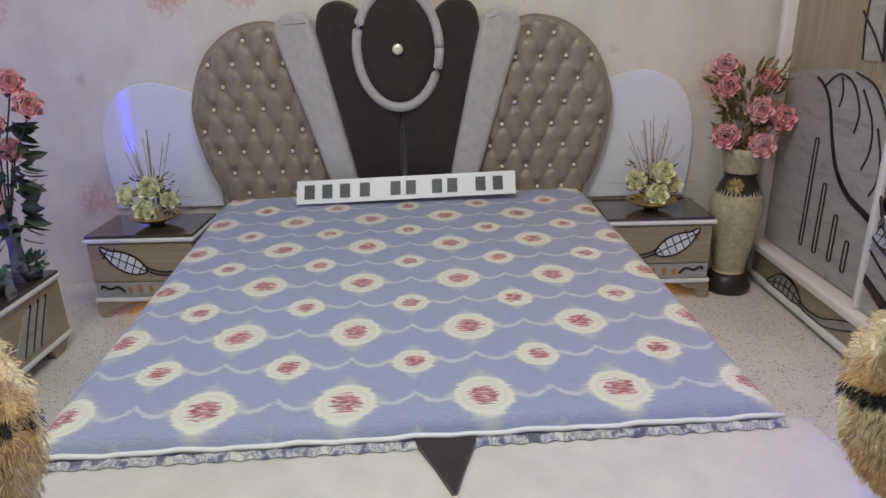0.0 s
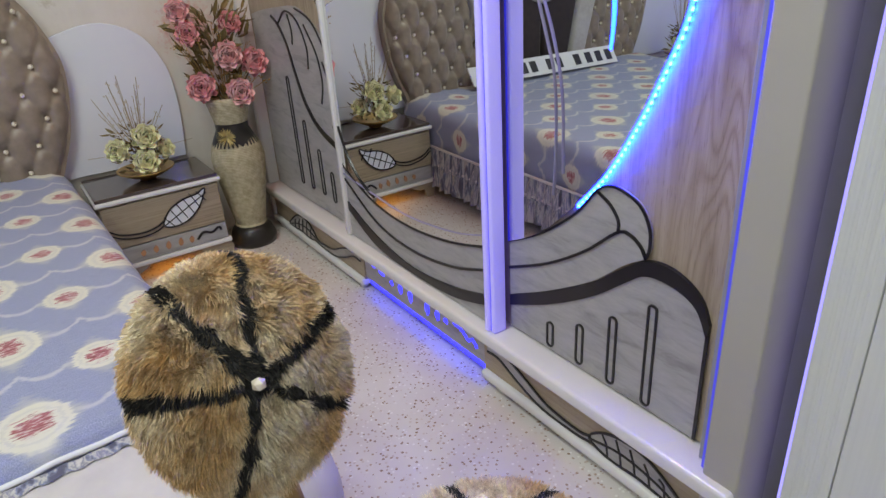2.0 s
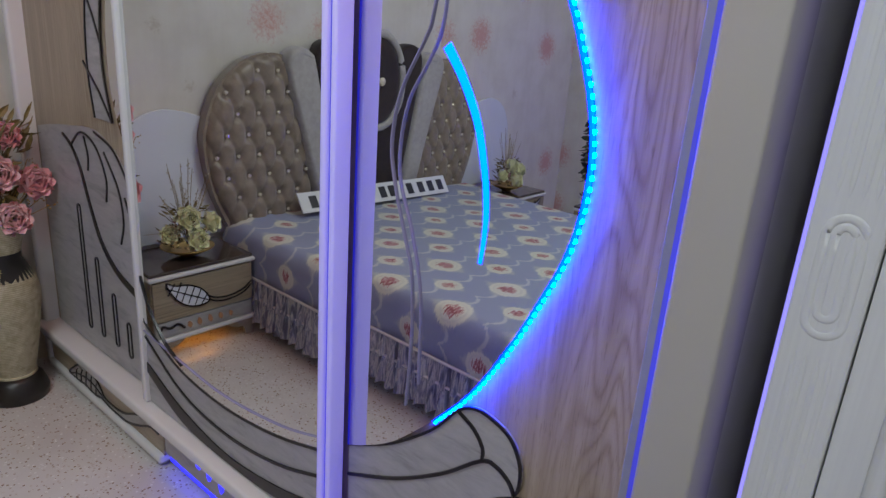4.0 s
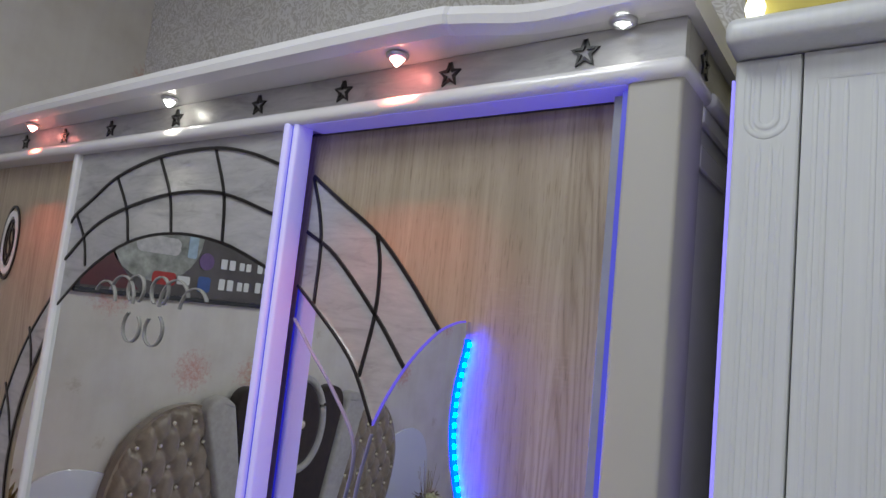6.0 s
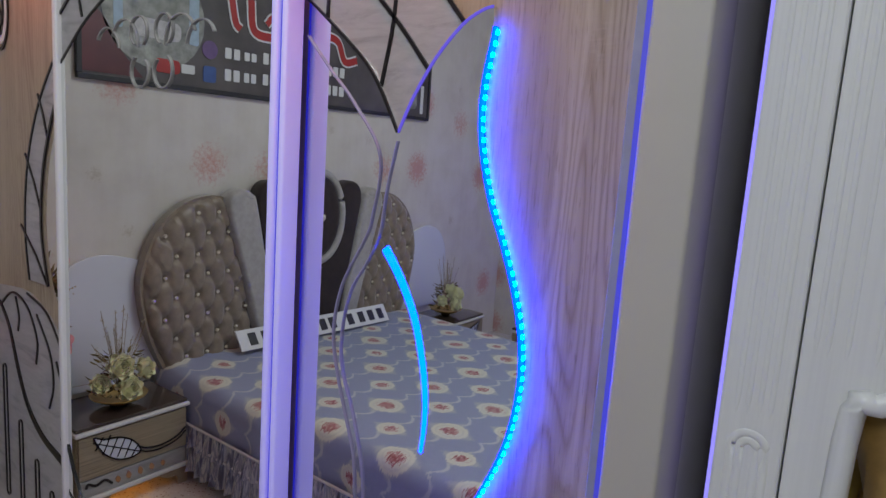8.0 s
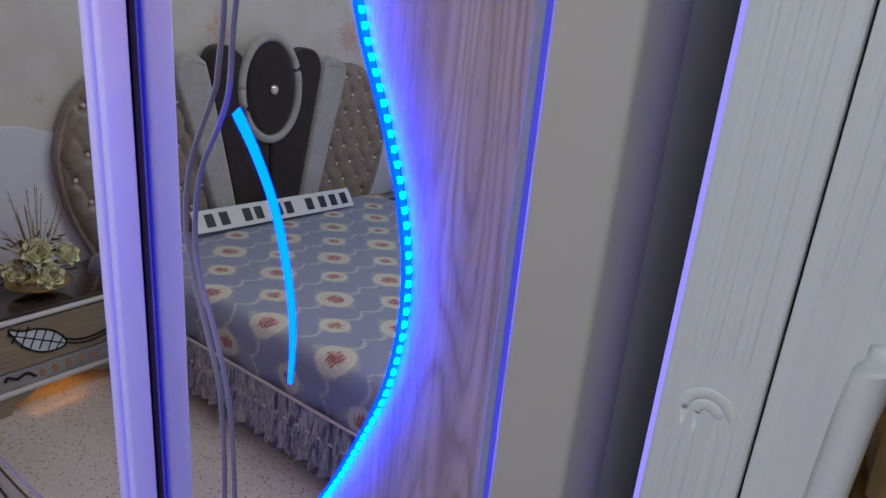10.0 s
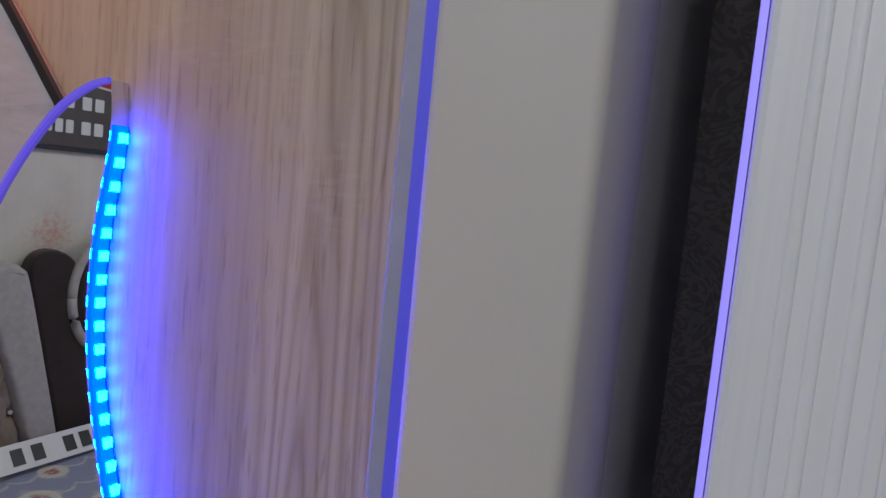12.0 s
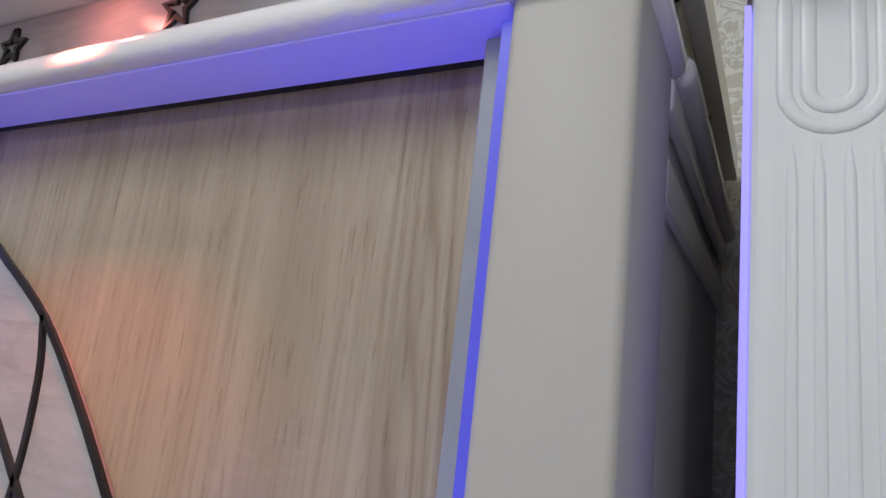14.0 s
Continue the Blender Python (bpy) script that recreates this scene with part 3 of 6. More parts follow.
def inside(p, poly, margin):
    x, y = p
    ok = False
    n = len(poly)
    for i in range(n):
        (x0, y0), (x1, y1) = poly[i], poly[(i + 1) % n]
        if (y0 > y) != (y1 > y) and x < (x1 - x0) * (y - y0) / (y1 - y0) + x0:
            ok = not ok
    return ok and (margin == 0 or edge_distance(p, poly) > margin)


def edge_distance(p, poly):
    best = 9.0
    px, py = p
    n = len(poly)
    for i in range(n):
        (x0, y0), (x1, y1) = poly[i], poly[(i + 1) % n]
        dx, dy = x1 - x0, y1 - y0
        k = max(0, min(1, ((px - x0) * dx + (py - y0) * dy) / (dx * dx + dy * dy + 1e-12)))
        best = min(best, math.hypot(px - x0 - k * dx, py - y0 - k * dy))
    return best


def pillow(outline, back, depth, round_off):
    """A padded panel: its outline stepped inwards in rounded rings, facing the room (-y)."""
    bm = bmesh.new()
    cx = sum(p[0] for p in outline) / len(outline)
    cy = sum(p[1] for p in outline) / len(outline)
    rings = []
    spec = [(0.0, 0.0), (0.0, 0.55), (0.12, 0.78), (0.3, 0.92), (0.6, 0.99), (0.9, 1.0)]
    n = len(outline)
    normals = []
    area = sum(outline[i][0] * outline[(i + 1) % n][1] - outline[(i + 1) % n][0] * outline[i][1] for i in range(n))
    for i in range(n):
        a, b = Vector(outline[i - 1]), Vector(outline[(i + 1) % n])
        t = (b - a).normalized() if (b - a).length > 1e-9 else Vector((1, 0))
        normals.append(Vector((-t.y, t.x)) * (1 if area > 0 else -1))
    for inset, h in spec:
        ring = []
        for (u, v), nn in zip(outline, normals):
            w = Vector((u, v)) + nn * inset * round_off
            ring.append(bm.verts.new((w.x, back - depth * h, w.y)))
        rings.append(ring)
    for a, b in zip(rings, rings[1:]):
        for k in range(n):
            bm.faces.new((a[k], a[(k + 1) % n], b[(k + 1) % n], b[k]))
    bm.faces.new(rings[-1])
    bmesh.ops.recalc_face_normals(bm, faces=bm.faces)
    return bm


headboard()


def bed_body():
    bm = bmesh.new()
    corners = [turned(-0.84, 0.04), turned(0.84, 0.04), turned(0.77, 1.80), turned(-0.77, 1.80)]
    prism(corners, "z", 0.06, 0.40, bm=bm)
    part("bed_base", bm, CREAM_PLUSH, BED, "cream plush bed base")
    # long low footboard with a dark wedge in its middle
    foot = bmesh.new()
    n = 40
    rows = []
    for i in range(n + 1):
        u = -0.90 + 1.80 * i / n
        prof = [(1.80, 0.02), (1.80, 0.385), (1.84, 0.405), (1.95, 0.412), (2.06, 0.405), (2.13, 0.38), (2.165, 0.33), (2.17, 0.02)]
        e = max(0.0, (abs(u) - 0.84) / 0.06)
        rows.append([foot.verts.new((*turned(u, v - 0.06 * e * e * (v > 2)), z - 0.03 * e * e * (z > 0.1))) for v, z in prof])
    for a, b in zip(rows, rows[1:]):
        for k in range(len(a) - 1):
            foot.faces.new((a[k], b[k], b[k + 1], a[k + 1]))
    foot.faces.new(rows[0])
    foot.faces.new(rows[-1])
    bmesh.ops.recalc_face_normals(foot, faces=foot.faces)
    part("footboard", foot, CREAM_PLUSH, BED, "long low cream plush footboard", True)
    w = bmesh.new()
    tri = [turned(-0.02, 1.80), turned(0.155, 1.80), turned(0.075, 2.03)]
    prism(tri, "z", 0.395, 0.422, bm=w)
    part("footboard_wedge", w, BROWN_PLUSH, BED, "dark brown plush wedge inset")
    g = bmesh.new()
    bmesh.ops.create_icosphere(g, subdivisions=2, radius=0.013)
    bmesh.ops.translate(g, verts=g.verts, vec=(*turned(0.075, 2.045), 0.416))
    part("crystal_stud", g, CRYSTAL, BED)


bed_body()


def bedspread():
    """A cloth over the mattress: flat top, rounded shoulders, skirts with gathered frills."""
    bm = bmesh.new()
    uv = bm.loops.layers.uv.new("cloth")
    nu, nv = 84, 84
    length = 1.83

    def at(s, r):
        # s: across the cloth in metres from the middle, r: along from the headboard
        half = 0.855 - 0.055 * max(0, r) / length
        top, drop = 0.452, 0.0
        a = abs(s)
        sgn = 1 if s >= 0 else -1
        fall = 0.0
        u = s
        if a > half - 0.05:
            k = (a - half + 0.05)
            if k < 0.08:
                ang = k / 0.08 * math.pi / 2
                u = sgn * (half - 0.05 + 0.05 * math.sin(ang))
                fall = 0.05 * (1 - math.cos(ang))
            else:
                u = sgn * (half + 0.010 + 0.012 * math.sin(r * 26) * min(1, (k - 0.08) * 5))
                fall = 0.05 + (k - 0.08)
        v = r
        if r > length - 0.03:
            k = (r - length + 0.03) / 0.03
            v = length - 0.03 + 0.03 * math.sin(min(1, k) * math.pi / 2)
            fall += 0.03 * (1 - math.cos(min(1.6, k) * math.pi / 2))
        z = top - fall
        z += 0.004 * noise.noise((s * 3, r * 3, 0)) * (1 if fall < 0.02 else 0)
        z += 0.035 * math.exp(-((r - 0.02) / 0.09) ** 2) * (0 if a > 0.8 else 1) * 0.4
        x, y = turned(u, v + 0.02)
        return (x, y, max(z, 0.24))

    S = 1.08
    rows = []
    for i in range(nu + 1):
        s = -S + 2 * S * i / nu
        rows.append([(bm.verts.new(at(s, (length + 0.012) * j / nv)), (s, (length + 0.012) * j / nv)) for j in range(nv + 1)])
    for i in range(nu):
        for j in range(nv):
            q = [rows[i][j], rows[i + 1][j], rows[i + 1][j + 1], rows[i][j + 1]]
            f = bm.faces.new([v for v, _ in q])
            f.smooth = True
            for loop, (_, w) in zip(f.loops, q):
                loop[uv].uv = w
    bmesh.ops.recalc_face_normals(bm, faces=bm.faces)
    spread = thing("bedspread", (-0.02, 2.4, 0.45), "blue-grey woven bedspread with cream and red rose medallions", "bedspread")
    part("cover", bm, SPREAD, spread, "", True)
    # white piping along the front edge
    edge = [(*turned(-0.80 + 1.60 * k / 40, length + 0.022 + 0.003 * math.sin(k * 2.1)), 0.424 + 0.002 * math.sin(k)) for k in range(41)]
    part("piping", tube(edge, 0.006, 6), PAPER, spread, "white braided piping", True)
    hem = bmesh.new()
    for i in range(160):
        u0 = -0.80 + 1.60 * i / 160
        u1 = u0 + 0.01
        w0, w1 = 0.0025 * math.sin(i * 1.3), 0.0025 * math.sin((i + 1) * 1.3)
        q = [(*turned(u0, length + 0.030 + w0), 0.420), (*turned(u1, length + 0.030 + w1), 0.420), (*turned(u1, length + 0.045 + w1 * 1.5), 0.411 - 0.001 * (i % 3)), (*turned(u0, length + 0.045 + w0 * 1.5), 0.411 - 0.001 * ((i + 2) % 3))]
        hem.faces.new([hem.verts.new(c) for c in q])
    part("front_frill", hem, FRILL, spread, "gathered blue and cream frill")
    for side in (1, -1):
        for z0, z1, out in ((0.262, 0.165, 0.012), (0.172, 0.055, 0.018)):
            fr = bmesh.new()
            n = 220
            prev = None
            for i in range(n + 1):
                v = 0.06 + 1.72 * i / n
                half = 0.855 - 0.055 * v / length
                g = 0.016 * math.sin(i * 0.9) + 0.006 * math.sin(i * 2.3)
                a = fr.verts.new((*turned(side * (half + 0.022), v), z0))
                b = fr.verts.new((*turned(side * (half + 0.022 + out + g), v + 0.004 * math.sin(i * 0.45)), z1 + 0.006 * math.sin(i * 0.7)))
                if prev:
                    fr.faces.new((prev[0], a, b, prev[1]))
                prev = (a, b)
            bmesh.ops.recalc_face_normals(fr, faces=fr.faces)
            part("side_frill", fr, FRILL, spread, "gathered striped frill", True)
            ed = [(*turned(side * (0.855 - 0.055 * v / length + 0.026), v), z0) for v in (0.06 + 1.72 * k / 30 for k in range(31))]
            part("braid", tube(ed, 0.006, 6), CREAM, spread, "pale braid", True)


def frill_material():
    m = Mat("striped_frill")
    a = m.noise(m.coords((1, 1, 0.10)), 34.0, 3.0, 0.6)
    r = m.ramp(a, 0, [(0.38, (0.12, 0.12, 0.16)), (0.45, (0.26, 0.28, 0.36)), (0.50, (0.60, 0.58, 0.52)), (0.56, (0.24, 0.24, 0.30)), (0.63, (0.62, 0.60, 0.55))])
    return m.done((r, 0), 0.8, sheen=0.2)


FRILL = frill_material()
bedspread()


def number_sign():
    """A white board with a telephone number, drawn as plain bars."""
    sign = thing("number_sign", (-0.09, 3.17, 0.47), "white plastic sign board with black bars leaning on pillows", "sign")
    x0, x1 = -0.585, 0.40
    y0, y1, z0, z1 = 3.15, 3.215, 0.468, 0.56

    def q(u, v, d):
        # u along, v up the leaning board
        x = x0 + (x1 - x0) * u
        return Vector((x, y0 + 0.06 * u + (y1 - y0) * v * 0.9 - d, z0 + 0.012 * u + (z1 - z0) * v + d * 0.3))

    def slab(u0, u1, v0, v1, d0, d1):
        bm = bmesh.new()
        c = [bm.verts.new(q(u, v, d)) for d in (d0, d1) for u, v in ((u0, v0), (u1, v0), (u1, v1), (u0, v1))]
        for f in ((0, 1, 2, 3), (7, 6, 5, 4), (0, 4, 5, 1), (1, 5, 6, 2), (2, 6, 7, 3), (3, 7, 4, 0)):
            bm.faces.new([c[k] for k in f])
        bmesh.ops.recalc_face_normals(bm, faces=bm.faces)
        return bm

    part("board", slab(0, 1, 0, 1, -0.004, 0.004), PAPER, sign)
    for u in (0.035, 0.115, 0.195, 0.285, 0.425, 0.495, 0.615, 0.685, 0.815, 0.895):
        part("number_bar", slab(u, u + 0.046, 0.20, 0.80, 0.0045, 0.0065), BAR, sign, "black bar")


number_sign()


# ---- nightstands ----
def leaf_shape(cx, cz, size, tilt, flip):
    base = [(0.0, 0.0), (0.10, 0.13), (0.30, 0.24), (0.58, 0.27), (0.85, 0.22), (1.05, 0.24), (0.92, 0.08), (0.70, -0.08), (0.42, -0.16), (0.16, -0.12)]
    c, s = math.cos(tilt), math.sin(tilt)
    return smooth_line([(cx + flip * size * (u * c - v * s), cz + size * (u * s + v * c)) for u, v in base], 4, True)


def nightstand(name_base, flip):
    """Built round its own middle: x across, front at -y."""
    st = thing("nightstand", (0, 0, 0), "light oak nightstand with dark glossy top and leaf inlay", "nightstand", "nightstands beside the bed")
    w, d, h = 0.49, 0.33, 0.388
    part("body", box(-w / 2 + 0.012, w / 2 - 0.012, -d + 0.02, 0, 0.085, h - 0.03, 0.003), OAK_X, st)
    part("top", box(-w / 2 + 0.008, w / 2 - 0.008, -d + 0.012, 0, h - 0.014, h, 0.003), DARK_TOP, st, "dark glossy wooden top")
    part("top_edge", box(-w / 2, w / 2, -d, 0.0, h - 0.032, h - 0.014, 0.006), WHITE, st, "white lacquered edge")
    part("drawer_front", box(-w / 2 + 0.016, w / 2 - 0.016, -d + 0.008, -d + 0.022, 0.175, h - 0.04, 0.003), OAK_X, st)
    part("lower_front", box(-w / 2 + 0.016, w / 2 - 0.016, -d + 0.010, -d + 0.022, 0.10, 0.17, 0.003), MARBLE, st, "grey marbled lower front")
    part("plinth_edge", box(-w / 2 + 0.004, w / 2 - 0.004, -d + 0.002, 0, 0.078, 0.098, 0.006), WHITE, st, "white lacquered edge")
    f = -d + 0.008
    leaf = leaf_shape(flip * -0.015, 0.222, 0.205, 0.34, flip)
    part("leaf_inlay", prism(leaf, "y", f - 0.003, f), PALE_PANEL, st, "grey leaf inlay")
    part("leaf_outline", band(leaf + leaf[:1], 0.006, "y", f - 0.005, f), BLACK, st)
    vein = [(flip * (-0.015 + 0.20 * t), 0.222 + 0.20 * t * 0.52) for t in (0, 0.3, 0.6, 0.95)]
    part("leaf_vein", band(smooth_line(vein, 4), 0.004, "y", f - 0.005, f), BLACK, st)
    for k in range(6):
        u = 0.020 + 0.029 * k
        tall = 0.040 if 0 < k < 5 else 0.026
        part("leaf_vein", band([(flip * (-0.015 + u - 0.014), 0.222 + 0.52 * u + tall), (flip * (-0.015 + u + 0.018), 0.222 + 0.50 * u - tall * 0.72)], 0.004, "y", f - 0.005, f), BLACK, st)
    for o, wd in ((0.0, 0.006), (0.016, 0.005)):
        stem = smooth_line([(flip * u, v - o) for u, v in ((-0.225, 0.262), (-0.18, 0.232), (-0.11, 0.218), (-0.05, 0.225), (-0.012, 0.243))], 5)
        part("stem_inlay", band(stem, wd, "y", f - 0.004, f), BLACK, st)
    for u, s in ((-0.12, 0.02), (-0.07, 0.026), (-0.02, 0.03), (0.03, 0.03), (0.075, 0.024)):
        drop = smooth_line([(flip * u, 0.118), (flip * (u + 0.012), 0.132), (flip * (u + 0.006), 0.125 + s), (flip * (u - 0.008), 0.135)], 4, True)
        part("cutout", prism(drop, "y", f - 0.0015, f + 0.002), LED_CUT, st, "orange-lit drop-shaped cutout")
    swirl = smooth_line([(flip * u, v) for u, v in ((0.10, 0.125), (0.13, 0.150), (0.165, 0.140), (0.195, 0.155), (0.205, 0.140))], 5)
    part("cutout", band(swirl, 0.010, "y", f - 0.0015, f + 0.002), BLACK, st, "curled cutout")
    for sx in (-1, 1):
        foot = smooth_line([(sx * (w / 2 - 0.01), 0.0), (sx * (w / 2 - 0.01), 0.078), (sx * (w / 2 - 0.14), 0.078), (sx * (w / 2 - 0.10), 0.05), (sx * (w / 2 - 0.06), 0.045), (sx * (w / 2 - 0.05), 0.0)], 3)
        part("foot", prism(foot, "y", -d + 0.012, -d + 0.03), OAK_X, st)
        part("foot", box(sx * (w / 2 - 0.03), sx * (w / 2 - 0.01), -0.06, -0.02, 0, 0.08, 0.002), OAK_X, st)
    lamp = part("under_light", box(-0.10, 0.10, -0.25, -0.235, 0.070, 0.076), LED_ORANGE, st, "orange light strip")
    return st


LED_CUT = glow("orange_lit_cutout", (0.55, 0.22, 0.06), 0.35)
NS_R = nightstand("r", 1)
NS_R.location = (1.025, 3.395, 0)
NS_L = nightstand("l", -1)
NS_L.location = (-1.255, 3.33, 0)


def side_mirror(x, flip):
    pts = smooth_line([(x + flip * u, v) for u, v in ((0.245, 0.40), (0.262, 0.62), (0.245, 0.80), (0.17, 0.93), (0.04, 0.99), (-0.10, 0.975), (-0.22, 0.92), (-0.27, 0.80), (-0.27, 0.40))], 5)
    fr = thing("side_panel_mirror", (x, 3.40, 0.40), "pale round-topped frosted mirror panel behind the nightstand", "mirror", "mirror panels beside the headboard")
    part("panel", prism(pts, "y", 3.402, 3.414, 0.003), PALE_PANEL, fr)


side_mirror(0.985, 1)
side_mirror(-1.27, -1)

# ---- the sliding wardrobe ----
XD, XM, XP = 1.600, 1.565, 1.550          # outer doors, middle door, frame front
Y0, Y1, Y2, Y3 = 0.935, 1.620, 2.495, 3.30  # door joints along the front
ZB, ZT = 0.213, 2.116
WARD = thing("sliding_wardrobe", (1.85, 2.1, 0), "three-door oak sliding wardrobe with curved mirrors and blue lights", "wardrobe")


# Violet light on the header's underside, painted as weak emission.
HEADER_PAINTED_GLOW = plain("header_painted_glow", (0.55, 0.54, 0.58), 0.3, vary=0.03)
HEADER_PAINTED_GLOW.node_tree.nodes["Principled BSDF"].inputs["Emission Color"].default_value = (0.13, 0.085, 1.0, 1)
HEADER_PAINTED_GLOW.node_tree.nodes["Principled BSDF"].inputs["Emission Strength"].default_value = 0.42
EDGE_GREY = plain("satin_grey_edge", (0.30, 0.31, 0.33), 0.5, vary=0.06)
JOINT = plain("bevelled_glass_joint", (0.30, 0.28, 0.46), 0.55, vary=0.05)
# Violet light on the white wardrobe's edge, painted as emission.
EDGE_PAINTED_LIGHT = glow("violet_edge_painted_light", (0.30, 0.25, 1.0), 1.8)
# Glass edge catching the LED; that violet light is painted as emission.
LEAF_EDGE = glow("glass_edge_painted_violet", (0.16, 0.10, 1.0), 1.1)


def line_on(line, width, x, label="", widths=None, mat=None, name="black_line", parent=None):
    return part(name, band(line, width, "x", x - 0.004, x, widths), mat or BLACK, parent or WARD, label)


def carcass():
    part("side_board", box(1.585, 2.16, 0.868, 0.888, 0.03, 2.09), SIDE_WHITE, WARD, "white side board")
    part("side_board", box(1.585, 2.16, 3.315, 3.335, 0.03, 2.09), SIDE_WHITE, WARD, "white side board")
    part("back_board", box(2.15, 2.16, 0.889, 3.314, 0.03, 2.09), SIDE_WHITE, WARD)
    part("top_board", box(1.60, 2.149, 0.889, 3.314, 2.125, 2.14), SIDE_WHITE, WARD)
    part("bottom_board", box(1.64, 2.149, 0.889, 3.314, 0.19, 0.21), SIDE_WHITE, WARD)
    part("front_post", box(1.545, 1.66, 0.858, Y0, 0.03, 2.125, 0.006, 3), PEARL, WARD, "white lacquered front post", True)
    part("front_post", box(XP, 1.66, Y3, 3.345, 0.03, 2.098, 0.010, 3), WHITE, WARD, "white lacquered front post", True)
    part("header_rail", box(1.532, 1.68, 0.850, 3.35, 2.110, 2.138, 0.012, 4), WHITE, WARD, "white lacquered header rail", True)
    part("header_rail", box(1.681, 2.16, 0.846, 0.90, 2.112, 2.138, 0.010, 3), WHITE, WARD, "white lacquered header return", True)
    # Plate added under the rail to hold the painted light from the door LEDs.
    part("header_glow_plate", box(1.546, 1.603, Y0 + 0.002, Y1 - 0.03, 2.1075, 2.1095), HEADER_PAINTED_GLOW, WARD, "added plate with painted violet light under the header")
    # the stepped mouldings of the side, under the return
    for z0, z1, out in ((2.084, 2.110, 0.010), (2.016, 2.052, 0.008)):
        part("side_rail", box(1.664, 2.16, 0.8675 - out, 0.8675, z0, z1, 0.003, 2), WHITE, WARD, "white side moulding")
    part("frieze", box(1.560, 1.58, 0.862, 3.34, 2.139, 2.203), MARBLE, WARD, "grey marbled frieze")
    part("frieze", box(1.581, 2.16, 0.862, 0.88, 2.139, 2.203), MARBLE, WARD, "grey marbled frieze return")
    lip = smooth_line([(3.35, 1.515), (3.0, 1.50), (2.75, 1.468), (2.0, 1.455), (1.30, 1.455), (1.19, 1.468), (1.08, 1.505), (0.95, 1.505), (0.846, 1.505)], 6)
    bm = bmesh.new()
    prof = [(0.030, 2.204), (0.004, 2.212), (0.0, 2.226), (0.006, 2.242), (0.03, 2.246)]
    rows = [[bm.verts.new((x + dx, y, z)) for dx, z in prof] + [bm.verts.new((2.16, y, 2.246)), bm.verts.new((2.16, y, 2.204))] for y, x in lip]
    for a, b in zip(rows, rows[1:]):
        for k in range(len(a)):
            bm.faces.new((a[k], b[k], b[(k + 1) % len(a)], a[(k + 1) % len(a)]))
    bm.faces.new(rows[0])
    bm.faces.new(rows[-1])
    bmesh.ops.recalc_face_normals(bm, faces=bm.faces)
    part("cornice", bm, WHITE, WARD, "white lacquered wavy cornice")
    for y in (1.008, 1.253, 1.501, 1.748, 2.047, 2.347, 2.599, 2.844, 3.09):
        s = []
        for k in range(11):
            r = 0.021 if k % 2 == 0 else 0.0085
            s.append((y + r * math.sin(math.pi * k / 5), 2.171 + r * math.cos(math.pi * k / 5)))
        part("star", band(s, 0.0065, "x", 1.556, 1.560), BLACK, WARD, "black star outline")
    for x in (1.66, 1.92):
        s = [(x + r * math.sin(math.pi * k / 5), 2.171 + r * math.cos(math.pi * k / 5)) for k, r in ((k, 0.021 if k % 2 == 0 else 0.0085) for k in range(11))]
        part("star", band(s, 0.0065, "y", 0.858, 0.862), BLACK, WARD, "black star outline")
    # lower rails
    part("sill_rail", box(1.523, 1.64, 0.862, 3.335, 0.168, ZB - 0.004, 0.010, 3), WHITE, WARD, "white lacquered bottom sill", True)
    for a, b in ((0.90, 1.675), (2.415, 3.32)):
        part("kick_panel", box(1.562, 1.59, a, b, 0.045, 0.167, 0.002), OAK_Y, WARD, "light oak plinth panel")
    part("kick_panel", box(1.566, 1.59, 1.677, 2.413, 0.055, 0.167, 0.002), MARBLE, WARD, "grey plinth panel with blue-lit cutouts")
    for a, b in ((0.90, 1.675), (2.415, 3.32)):
        part("plinth_rail", box(1.545, 1.60, a, b, 0.018, 0.050, 0.010, 3), WHITE, WARD, "white lacquered plinth rail", True)
    part("plinth_light", box(1.574, 1.586, 1.69, 2.40, 0.030, 0.052), PLINTH_BLUE, WARD, "blue light strip under the plinth")
    for y in (1.60, 2.45, 3.25, 0.93):
        part("foot", lathe([(0, 0), (0.018, 0), (0.018, 0.018), (0, 0.018)], (1.575, y, 0), 12), ALU, WARD)


carcass()


